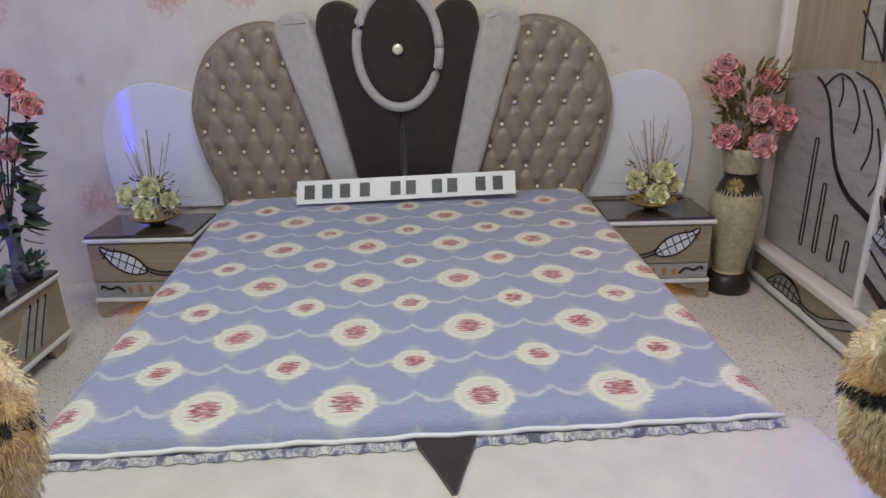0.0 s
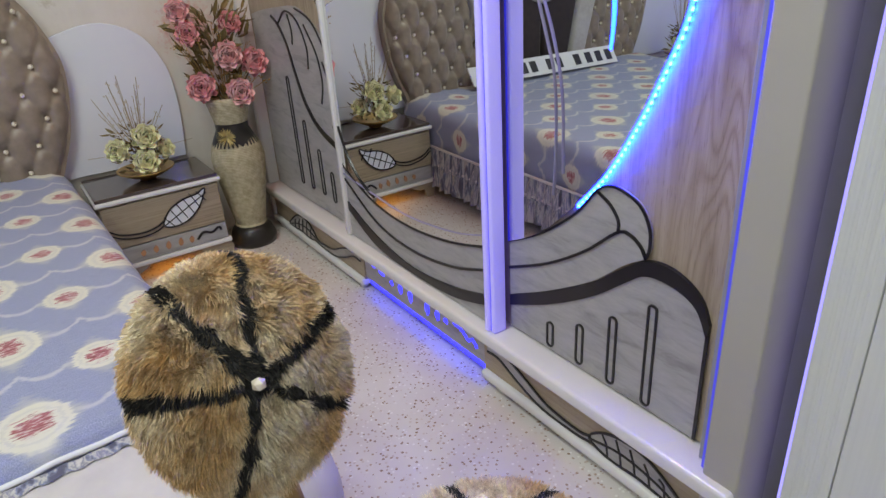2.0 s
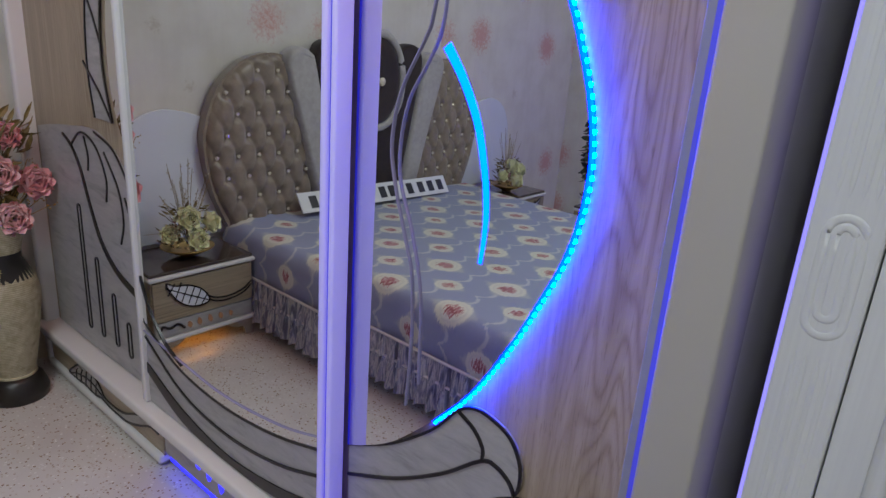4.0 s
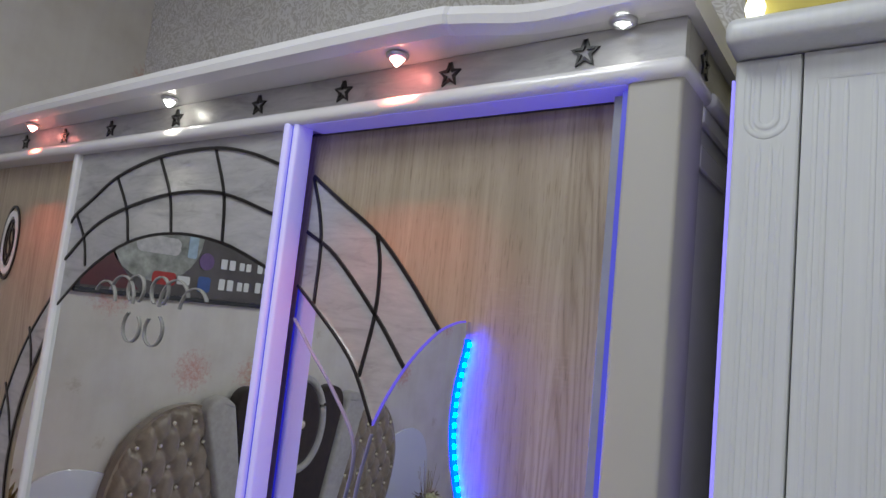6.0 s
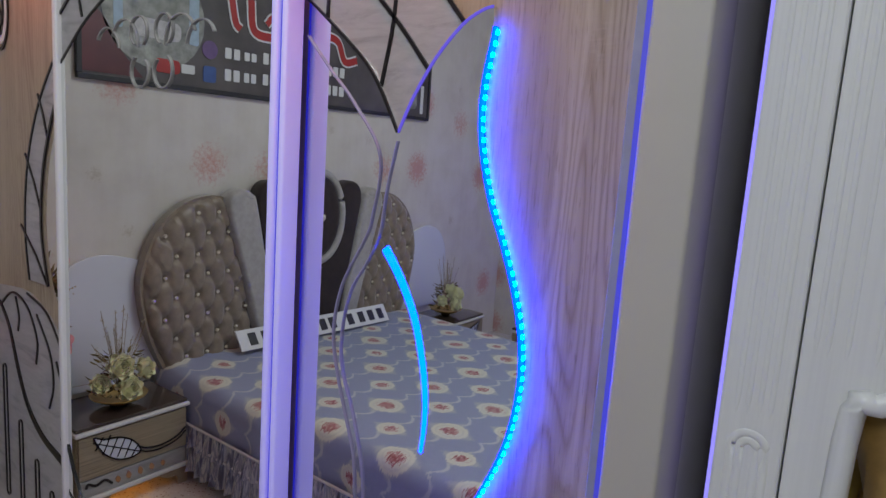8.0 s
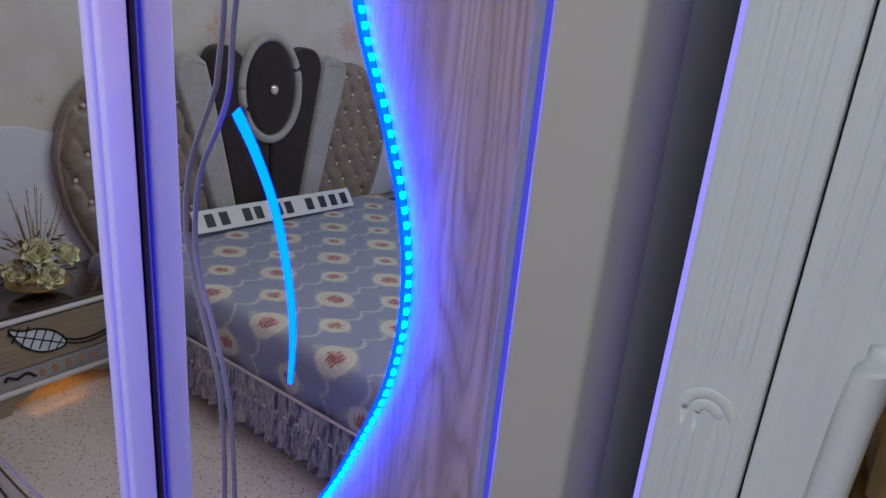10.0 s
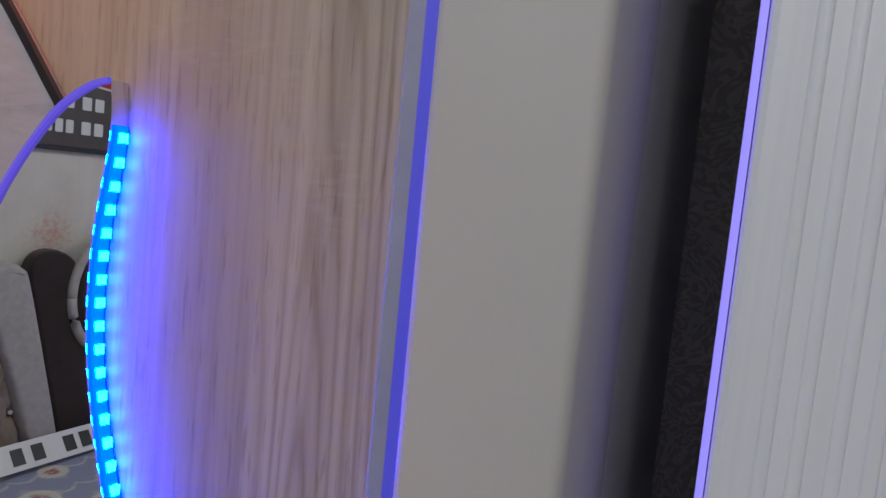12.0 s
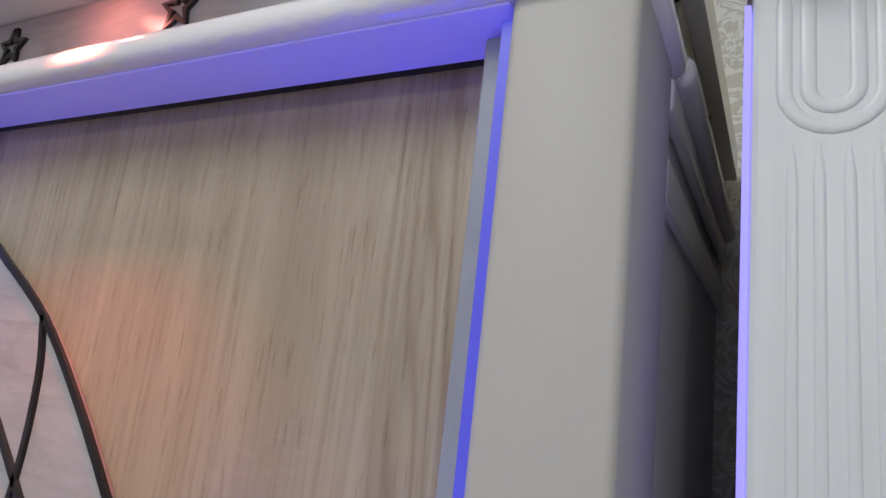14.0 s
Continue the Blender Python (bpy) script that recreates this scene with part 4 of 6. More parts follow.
def doors():
    XR = XD + 0.012
    right = part("door", box(XR, XR + 0.018, Y0 - 0.02, Y1 + 0.02, ZB, ZT - 0.002), OAK, WARD, "oak sliding door with mirror and blue edge light")
    part("door_edge", box(1.572, XR + 0.02, Y0 + 0.0090, Y0 + 0.028, ZB, ZT - 0.012, 0.002), EDGE_GREY, WARD, "aluminium door edge")
    # Recess lit by the mirror's LEDs; its blue is painted on an added strip.
    part("seam_painted_blue", box(1.554, XR - 0.0005, Y0 + 0.0005, Y0 + 0.0085, ZB, ZT - 0.014), SEAM_BLUE, WARD, "seam beside the post with painted deep blue light")
    part("top_track", box(1.604, 1.68, Y0, Y3, 2.1076, 2.1095), BLACK, WARD, "black top track")
    mid = part("door", box(XM, XM + 0.018, Y1 + 0.004, Y2, ZB, ZT - 0.002), MARBLE, WARD, "mirrored sliding door with marbled arch")
    left = part("door", box(XD, XD + 0.018, Y2 - 0.02, Y3 + 0.01, ZB, ZT - 0.002), OAK, WARD, "oak sliding door with marbled scroll inlay")
    # handle profiles; the pair at Y1 and its groove carry painted violet-blue light
    part("handle_profile", box(1.535, 1.585, Y1 - 0.003, Y1 + 0.014, ZB - 0.002, ZT - 0.001, 0.007, 4), HANDLE_PAINTED_LIGHT, mid, "full-height white handle with painted violet light", True)
    part("handle_profile", box(1.541, 1.585, Y1 - 0.024, Y1 - 0.008, ZB - 0.002, ZT - 0.001, 0.006, 3), HANDLE_PAINTED_LIGHT, mid, "full-height white handle with painted violet light", True)
    part("handle_groove", box(1.546, 1.585, Y1 - 0.0078, Y1 - 0.0032, ZB, ZT - 0.002), SEAM_BLUE, mid, "handle groove with painted deep blue light")
    part("handle_profile", box(1.55, 1.585, Y2 - 0.010, Y2 + 0.014, ZB - 0.002, ZT - 0.001, 0.006, 3), WHITE, mid, "white lacquered full-height handle", True)

    # ---- right door ----
    x = XR - 0.004
    led = smooth_line([(1.196, 1.757), (1.195, 1.72), (1.208, 1.64), (1.206, 1.56), (1.183, 1.47), (1.147, 1.385), (1.117, 1.30), (1.102, 1.22), (1.104, 1.14), (1.121, 1.06), (1.154, 0.98), (1.204, 0.875), (1.275, 0.755), (1.36, 0.655)], 7)
    leaf_left = smooth_line([(1.196, 1.757), (1.217, 1.752), (1.252, 1.732), (1.300, 1.682), (1.342, 1.618), (1.370, 1.560)], 4)
    inner = smooth_line([(1.370, 1.560), (1.418, 1.64), (1.463, 1.69), (1.548, 1.757), (1.60, 1.795)], 4)
    floor_arc = smooth_line([(1.36, 0.655), (1.46, 0.560), (1.55, 0.505), (1.60, 0.482)], 4)
    mirror = led + [(1.40, 0.615)] + floor_arc[2:] + list(reversed(inner)) + list(reversed(leaf_left))[1:-1]
    part("mirror", prism(mirror, "x", XD - 0.002, XR - 0.0005), MIRROR, right, "curved silver mirror")
    # blue light strip round the mirror's free edge
    edge = [Vector(p) for p in led]
    strip = bmesh.new()
    dots = bmesh.new()
    run = 0.0
    path = edge[7:]
    for a, b in zip(path, path[1:]):
        seg = (b - a).length
        t = (b - a) / seg
        nrm = Vector((t.y, -t.x))
        if nrm.x > 0:
            nrm = -nrm
        while run < seg:
            p = a + t * run + nrm * 0.0042
            box(XD + 0.0025, XD + 0.0080, p.x - 0.0018, p.x + 0.0018, p.y - 0.0034, p.y + 0.0034, bm=dots)
            run += 0.0167
        run -= seg
    off = []
    for i, p in enumerate(edge):
        t = (edge[min(i + 1, len(edge) - 1)] - edge[max(i - 1, 0)]).normalized()
        nrm = Vector((t.y, -t.x))
        nrm = -nrm if nrm.x > 0 else nrm
        off.append(tuple(p + nrm * 0.0018))
    part("led_strip", band(off[6:], 0.0026, "x", XD + 0.0015, XD + 0.0095), STRIP_BLUE, right, "blue light strip along the mirror edge")
    part("led_dots", dots, LED_CORE, right, "cyan light points")
    arc = smooth_line([(1.384, 1.357), (1.345, 1.306), (1.310, 1.243), (1.287, 1.168), (1.276, 1.105), (1.275, 1.05), (1.279, 1.005)], 6)
    wd = [0.017 - 0.011 * k / (len(arc) - 1) for k in range(len(arc))]
    part("light_slot", band(arc, 0.01, "x", XD - 0.0035, XD - 0.0021, wd), LED_BLUE, right, "curved blue light slot in the mirror")
    # marbled arch segment
    outer = smooth_line([(1.60, 2.020), (1.516, 1.966), (1.414, 1.902), (1.332, 1.826), (1.250, 1.735)], 5)
    arch = outer + leaf_left[8:] + inner[1:]
    part("arch_panel", prism(arch, "x", x - 0.002, XR - 0.0005), MARBLE, right, "grey marbled arch panel")
    xs = x - 0.002
    line_on(outer, 0.007, xs, parent=right)
    line_on(smooth_line([(1.60, 1.905), (1.514, 1.858), (1.394, 1.750), (1.316, 1.664)], 5), 0.007, xs, parent=right)
    line_on(inner, 0.005, XD - 0.002, parent=right)
    line_on(smooth_line([(1.600, 2.016), (1.571, 1.943), (1.557, 1.874), (1.557, 1.757)], 4), 0.006, xs, parent=right)
    line_on(smooth_line([(1.414, 1.902), (1.399, 1.844), (1.398, 1.752), (1.419, 1.640)], 4), 0.006, xs, parent=right)
    # thin cut lines in the glass
    for cut in (((1.60, 1.73), (1.537, 1.667), (1.474, 1.607), (1.407, 1.517), (1.419, 1.404), (1.434, 1.364), (1.484, 1.273), (1.502, 1.181), (1.488, 1.102), (1.455, 1.005), (1.433, 0.934), (1.425, 0.806), (1.43, 0.66)),
                ((1.369, 1.545), (1.387, 1.462), (1.398, 1.381), (1.423, 1.328), (1.462, 1.263), (1.479, 1.186), (1.475, 1.112), (1.438, 1.018), (1.408, 0.90), (1.40, 0.72))):
        line_on(smooth_line(cut, 6), 0.0022, XD - 0.002, mat=JOINT, name="glass_joint", parent=right)
    # No lamp here: the violet light along this edge is painted on.
    part("lit_edge", band(leaf_left, 0.0028, "x", XD - 0.005, XD - 0.002), LEAF_EDGE, right, "glass edge with painted violet light")
    # lower scroll
    scroll = smooth_line([(1.60, 0.482), (1.55, 0.505), (1.46, 0.555), (1.36, 0.635), (1.300, 0.706), (1.262, 0.726), (1.222, 0.722), (1.180, 0.702), (1.155, 0.660), (1.152, 0.615), (1.161, 0.590)], 5)
    low = smooth_line([(1.161, 0.590), (1.215, 0.555), (1.304, 0.480), (1.448, 0.393), (1.60, 0.318)], 5)
    part("scroll_panel", prism(scroll + low[1:], "x", x - 0.004, XR - 0.0005), MARBLE, right, "grey marbled scroll panel")
    xs = x - 0.004
    line_on(scroll, 0.006, xs, parent=right)
    line_on(smooth_line([(1.60, 0.402), (1.454, 0.469), (1.329, 0.549), (1.240, 0.625), (1.205, 0.632), (1.175, 0.616), (1.160, 0.594)], 5), 0.007, xs, parent=right)
    line_on(smooth_line([(1.300, 0.704), (1.262, 0.684), (1.238, 0.655), (1.236, 0.630)], 4), 0.006, xs, parent=right)
    top = smooth_line([(1.60, 0.318), (1.448, 0.393), (1.304, 0.477), (1.214, 0.551), (1.146, 0.591), (1.078, 0.588), (1.023, 0.555), (0.997, 0.505)], 5)
    bot = smooth_line([(0.999, 0.470), (1.031, 0.528), (1.086, 0.553), (1.155, 0.552), (1.209, 0.514), (1.300, 0.441), (1.445, 0.354), (1.60, 0.284)], 5)
    part("black_band", prism(top + bot, "x", x - 0.006, XR - 0.0005), BLACK, right, "broad black curved band")
    part("lower_panel", prism(bot + [(1.60, ZB + 0.004), (0.999, ZB + 0.004)], "x", x - 0.002, XR - 0.0005), MARBLE, right, "grey marbled lower panel")
    line_on([(0.999, 0.480), (0.999, ZB + 0.004)], 0.007, x - 0.002, parent=right)
    for y, a, b in ((1.442, 0.228, 0.300), (1.338, 0.228, 0.342), (1.236, 0.228, 0.412), (1.131, 0.228, 0.490)):
        s = rounded(y - 0.0105, y + 0.0105, a, b, 0.0100, 4)
        line_on(s + s[:1], 0.005, x - 0.002, name="slot_outline", parent=right)

    # ---- middle door ----
    x = XM
    outer = smooth_line([(2.490, 1.915), (2.463, 1.942), (2.383, 1.985), (2.276, 2.039), (2.099, 2.080), (1.90, 2.088), (1.763, 2.069), (1.632, 2.028)], 5)
    middle = smooth_line([(2.490, 1.814), (2.358, 1.907), (2.212, 1.956), (2.028, 1.986), (1.839, 1.982), (1.632, 1.925)], 5)
    inner = smooth_line([(2.490, 1.691), (2.349, 1.795), (2.185, 1.867), (2.003, 1.891), (1.813, 1.872), (1.632, 1.815)], 5)
    floor_arc = smooth_line([(2.490, 0.500), (2.465, 0.477), (2.268, 0.405), (2.044, 0.388), (1.822, 0.413), (1.632, 0.462)], 5)
    mirror = inner + list(reversed(floor_arc))
    part("mirror", prism(mirror, "x", x - 0.003, x - 0.0005), MIRROR, mid, "large silver mirror with arched top")
    for ln in (outer, middle, inner):
        line_on(ln, 0.007, x - 0.0005, parent=mid)
    for a, b in (((2.463, 1.942), (2.374, 1.802)), ((2.280, 2.036), (2.185, 1.867)), ((2.099, 2.080), (2.007, 1.891)), ((1.883, 2.087), (1.813, 1.870))):
        m_ = ((a[0] + b[0]) / 2 - 0.018, (a[1] + b[1]) / 2)
        line_on(smooth_line([a, m_, b], 5), 0.006, x - 0.0005, parent=mid)
    line_on(floor_arc, 0.007, x - 0.0005, parent=mid)
    line_on(smooth_line([(2.490, 0.440), (2.275, 0.332), (2.049, 0.304), (1.822, 0.331), (1.632, 0.392)], 5), 0.007, x - 0.0005, parent=mid)
    line_on(smooth_line([(2.490, 0.640), (2.44, 0.54), (2.36, 0.465), (2.268, 0.425)], 4), 0.006, x - 0.003, parent=mid)
    top = smooth_line([(2.490, 0.352), (2.281, 0.276), (2.052, 0.241), (1.823, 0.264), (1.632, 0.312)], 5)
    bot = smooth_line([(1.632, 0.278), (1.823, 0.228), (2.054, 0.2165), (2.286, 0.232), (2.490, 0.318)], 5)
    part("black_band", prism(top + bot, "x", x - 0.004, x - 0.0005), BLACK, mid, "broad black curved band")
    ghost = smooth_line([(2.490, 0.46), (2.3, 0.440), (2.05, 0.425), (1.80, 0.452), (1.632, 0.497)], 5)
    line_on(ghost, 0.0020, x - 0.003, mat=JOINT, name="glass_joint", parent=mid)

    # ---- left door ----
    x = XD
    leaf = smooth_line([(2.51, 0.505), (2.605, 0.535), (2.725, 0.575), (2.818, 0.650), (2.878, 0.755), (2.932, 0.880), (2.99, 0.945), (3.05, 0.975)], 5)
    part("scroll_panel", prism([(2.505, ZB + 0.004), (3.275, ZB + 0.004), (3.275, 0.97)] + smooth_line([(3.275, 0.97), (3.16, 0.99), (2.98, 1.01), (2.80, 1.02), (2.68, 0.98), (2.60, 0.92), (2.535, 0.83), (2.505, 0.70)], 4), "x", x - 0.004, x - 0.0005), MARBLE, left, "grey marbled scroll panel")
    line_on(leaf, 0.016, x - 0.004, "broad black curved line", [0.026 - 0.018 * k / (len(leaf) - 1) for k in range(len(leaf))], parent=left)
    for pts in (((2.99, 0.945), (2.90, 1.000), (2.80, 0.97), (2.74, 0.88), (2.75, 0.80)), ((2.80, 1.015), (2.68, 0.98), (2.60, 0.90), (2.55, 0.80), (2.545, 0.70)), ((2.74, 0.96), (2.66, 0.86), (2.64, 0.76), (2.67, 0.68)), ((2.62, 0.84), (2.575, 0.74), (2.57, 0.66), (2.60, 0.60)), ((2.88, 0.99), (2.86, 0.93), (2.87, 0.88))):
        line_on(smooth_line(pts, 5), 0.006, x - 0.004, parent=left)
    for y, a, b in ((2.978, 0.284, 0.744), (2.872, 0.287, 0.580), (2.763, 0.290, 0.481), (2.667, 0.282, 0.408)):
        s = rounded(y - 0.012, y + 0.012, a, b, 0.0115, 4)
        line_on(s + s[:1], 0.005, x - 0.004, name="slot_outline", parent=left)
    # upper arcs on the left door and its ring ornament
    oa = smooth_line([(2.505, 1.815), (2.572, 1.735), (2.67, 1.62), (2.74, 1.50), (2.785, 1.36), (2.80, 1.20), (2.78, 1.06)], 5)
    ia = smooth_line([(2.505, 1.70), (2.56, 1.64), (2.63, 1.52), (2.68, 1.38), (2.695, 1.22), (2.66, 1.06)], 5)
    part("arch_panel", prism(oa + list(reversed(ia)), "x", x - 0.004, x - 0.0005), MARBLE, left, "grey marbled arch panel")
    line_on(oa, 0.006, x - 0.004, parent=left)
    line_on(ia, 0.009, x - 0.004, parent=left)
    for k in (4, 11, 18, 25):
        a, b = Vector(oa[k]), Vector(ia[k])
        line_on([tuple(a + (a - b) * 0.18), tuple((a + b) / 2 + Vector((0.0, 0.012))), tuple(b)], 0.006, x - 0.005, parent=left)
    slim = smooth_line([(2.505, 1.69), (2.55, 1.62), (2.61, 1.50), (2.65, 1.38), (2.665, 1.22), (2.63, 1.06), (2.505, 0.86)], 5)
    part("mirror", prism(slim, "x", x - 0.003, x - 0.0005), MIRROR, left, "narrow curved mirror strip")
    for r, w, mat in ((1.0, 0.008, BLACK), (0.8, 0.020, WHITE), (0.62, 0.006, BLACK), (0.40, 0.006, BLACK)):
        el = [(2.935 + 0.055 * r * math.cos(a), 1.862 + 0.115 * r * math.sin(a)) for a in (2 * math.pi * k / 32 for k in range(33))]
        line_on(el, w, x - 0.001, mat=mat, name="ring_ornament", parent=left)
    line_on(smooth_line([(2.945, 1.79), (2.925, 1.84), (2.942, 1.88), (2.93, 1.93)], 4), 0.005, x - 0.001, parent=left)


doors()


def plinth_ornaments():
    x = 1.562
    up = smooth_line([(1.655, 0.150), (1.60, 0.153), (1.50, 0.118), (1.40, 0.078), (1.29, 0.070), (1.245, 0.080)], 5)
    dn = smooth_line([(1.245, 0.062), (1.30, 0.054), (1.42, 0.055), (1.52, 0.085), (1.60, 0.118), (1.655, 0.118)], 5)
    for y0, flip in ((0, 1), (4.09, -1)):
        f = lambda pts: [((y0 + flip * u) if flip < 0 else u, v) for u, v in pts]  # noqa: E731
        part("ornament_panel", prism(f(up + dn), "x", x - 0.003, x), MARBLE, WARD, "grey marbled stem inlay")
        for ln in (up, dn):
            part("black_line", band(f(ln), 0.006, "x", x - 0.006, x - 0.002), BLACK, WARD)
        leaf = smooth_line([(1.25, 0.072), (1.215, 0.112), (1.15, 0.135), (1.07, 0.130), (0.99, 0.085), (0.955, 0.052), (1.03, 0.052), (1.10, 0.058), (1.18, 0.052)], 4, True)
        part("leaf_inlay", prism(f(leaf), "x", x - 0.003, x), MARBLE, WARD, "grey leaf inlay")
        part("leaf_outline", band(f(leaf + leaf[:1]), 0.006, "x", x - 0.006, x - 0.002), BLACK, WARD)
        part("leaf_vein", band(f(smooth_line([(1.25, 0.072), (1.15, 0.092), (1.05, 0.082), (0.965, 0.055)], 5)), 0.005, "x", x - 0.006, x - 0.002), BLACK, WARD)
        for k in range(5):
            u = 1.20 - 0.042 * k
            part("leaf_vein", band(f([(u + 0.008, 0.130 - 0.012 * abs(k - 1.5)), (u - 0.006, 0.090), (u - 0.012, 0.056)]), 0.004, "x", x - 0.006, x - 0.002), BLACK, WARD)
    # blue-lit cutouts in the middle plinth panel
    x = 1.566
    sc = [((2.375, 0.150), (2.345, 0.128), (2.315, 0.138), (2.285, 0.120), (2.262, 0.128)),
          ((1.715, 0.092), (1.735, 0.112), (1.76, 0.100), (1.79, 0.120), (1.835, 0.128))]
    for s in sc:
        part("cutout", band(smooth_line(s, 6), 0.010, "x", x - 0.0015, x + 0.001), PLINTH_BLUE, WARD, "blue-lit scroll cutout")
    for u, s in ((2.215, 0.010), (2.155, 0.026), (2.09, 0.034), (1.985, 0.034), (1.925, 0.026), (1.88, 0.010)):
        d = smooth_line([(u, 0.112 - s * 0.8), (u + 0.012, 0.112), (u - 0.004, 0.112 + s), (u - 0.012, 0.106)], 4, True)
        part("cutout", prism(d, "x", x - 0.0015, x + 0.001), PLINTH_BLUE, WARD, "blue-lit drop cutout")


plinth_ornaments()

for y, colour, watts in ((2.707, (1.0, 0.14, 0.08), 11.0), (2.016, (1.0, 0.93, 0.78), 2.6), (1.337, (1.0, 0.14, 0.08), 8.0), (0.945, (1.0, 0.97, 0.92), 0.5)):
    sx = 1.515 if y > 1.0 else 1.538
    sp = thing("cornice_spotlight", (sx, y, 2.204), "small recessed spotlight under the wardrobe cornice", "spotlight", "cornice spotlights")
    part("bezel", lathe([(0.014, 0.0), (0.020, -0.002), (0.020, -0.006), (0.014, -0.010), (0.0135, -0.004)], (sx, y, 2.204), 18), ALU, sp, "", True)
    part("lens", lathe([(0, -0.024), (0.003, -0.0225), (0.0125, -0.0105), (0.0132, -0.0045), (0, -0.0045)], (sx, y, 2.204 if y > 1.0 else 2.213), 16), glow("spot_lens", (min(1, colour[0]), 0.16 + 0.84 * colour[1], 0.16 + 0.84 * colour[2]), 60.0 if y > 1.0 else 6.0), sp, "glowing lens", True)
    cornice_spot(sx - 0.004, y, 2.172 if y > 1.0 else 2.192, colour, watts)


# ---- the white wardrobe next to it ----
X2, YW2 = 1.605, 0.806
W2 = thing("white_wardrobe", (1.90, 0.0, 0), "white grooved wardrobe with a display niche", "wardrobe")


def white_wardrobe():
    part("body", box(X2 + 0.17, 2.16, -0.95, YW2 - 0.002, 0.02, 2.147), SIDE_WHITE, W2)
    part("side_board", box(X2 + 0.021, X2 + 0.1695, YW2 - 0.02, YW2 - 0.002, 0.02, 2.147), SIDE_WHITE, W2)
    part("top_board", box(X2 + 0.021, X2 + 0.1695, -0.95, YW2 - 0.0205, 2.12, 2.147), SIDE_WHITE, W2)
    seam = 0.724
    part("front_pilaster", box(X2, X2 + 0.02, seam + 0.0012, YW2, 0.08, 2.147, 0.004), PVC, W2, "white grooved pilaster")
    # door front with an opening for the niche
    y0, y1, z0, z1 = 0.28, 0.655, 0.72, 1.275
    front = bmesh.new()
    rim = [(-0.2, 0.08), (seam - 0.0012, 0.08), (seam - 0.0012, 2.146), (-0.2, 2.146)]
    hole = [(y0, z0), (y1, z0), (y1, z1), (y0, z1)]
    fr, fh, br, bh = ([front.verts.new((xx, u, v)) for u, v in loop] for xx in (X2, X2 + 0.02) for loop in (rim, hole))
    for k in range(4):
        n = (k + 1) % 4
        for q in ((fr[k], fr[n], fh[n], fh[k]), (br[k], br[n], bh[n], bh[k]), (fr[k], fr[n], br[n], br[k]), (fh[k], fh[n], bh[n], bh[k])):
            front.faces.new(q)
    bmesh.ops.recalc_face_normals(front, faces=front.faces)
    part("door", front, PVC, W2, "white grooved door with a niche opening")
    part("door", box(X2, X2 + 0.02, -0.95, -0.2024, 0.08, 2.147, 0.003), PVC, W2)
    part("plinth", box(X2 + 0.01, X2 + 0.03, -0.95, YW2, 0.0, 0.078), PVC, W2)
    arch = smooth_line([(y1 + 0.008, z0), (y1 + 0.008, z1 - 0.05), (y1 - 0.02, z1 + 0.002), (y1 - 0.09, z1 + 0.016), (0.42, z1 + 0.016), (0.33, z1), (y0, z1 - 0.05), (y0, z0)], 5)
    part("niche_frame", tube([(X2 - 0.002, u, v) for u, v in arch], 0.014, 8), PVC, W2, "raised white niche frame", True)
    part("niche", box(X2 + 0.0205, X2 + 0.16, y0, y1, z0, z0 + 0.01), GOLD_BOX, W2, "gold niche shelf")
    part("niche", box(X2 + 0.022, X2 + 0.149, y1 + 0.002, y1 + 0.012, z0, z1 + 0.02), GOLD_BOX, W2, "gold niche side")
    part("niche", box(X2 + 0.15, X2 + 0.16, y0, y1 + 0.012, z0 + 0.011, z1 + 0.02), GOLD_BOX, W2, "gold niche back")
    cor = bmesh.new()
    box(X2 - 0.055, 2.16, -0.95, YW2 + 0.006, 2.149, 2.186, 0.013, 3, bm=cor)
    part("cornice", cor, PVC, W2, "white rounded cornice", True)
    # raised beads: long pairs with rounded ends
    def bead(line, r=0.0019):
        fine_line = [line[0]]
        for (ua, va), (ub, vb) in zip(line, line[1:]):
            n = max(1, int(math.hypot(ub - ua, vb - va) / 0.02))
            fine_line += [(ua + (ub - ua) * k / n, va + (vb - va) * k / n) for k in range(1, n + 1)]
        line = fine_line
        bm = bmesh.new()
        pts = [Vector(p) for p in line]
        rows = []
        for i, p in enumerate(pts):
            t = (pts[min(i + 1, len(pts) - 1)] - pts[max(i - 1, 0)]).normalized()
            side = Vector((-t.y, t.x))
            run_out = 0.25 if i in (0, len(pts) - 1) else 1.0
            row = []
            for k in range(9):
                a = math.pi * k / 8
                q = p + side * r * 1.7 * math.cos(a) * run_out
                row.append(bm.verts.new((X2 - r * 0.6 * math.sin(a) * run_out + 0.0002, q.x, q.y)))
            rows.append(row)
        for a, b in zip(rows, rows[1:]):
            for k in range(8):
                bm.faces.new((a[k], a[k + 1], b[k + 1], b[k]))
        bmesh.ops.recalc_face_normals(bm, faces=bm.faces)
        part("bead", bm, PVC, W2, "", True)
    for y in (0.785, 0.772, 0.758, 0.745):
        bead([(y, 1.225), (y, 2.030)])
        bead([(y, 0.10), (y, 1.030)])
    def stadium(z0_, z1_, w):
        c = 0.765
        return [(c - w, z1_), (c - w, z0_)] + [(c - w * math.cos(a), z0_ - w * math.sin(a)) for a in (math.pi * k / 10 for k in range(1, 10))] + [(c + w, z0_), (c + w, z1_)]
    for w in (0.012, 0.024):
        bead(stadium(2.062, 2.140, w), 0.0026)
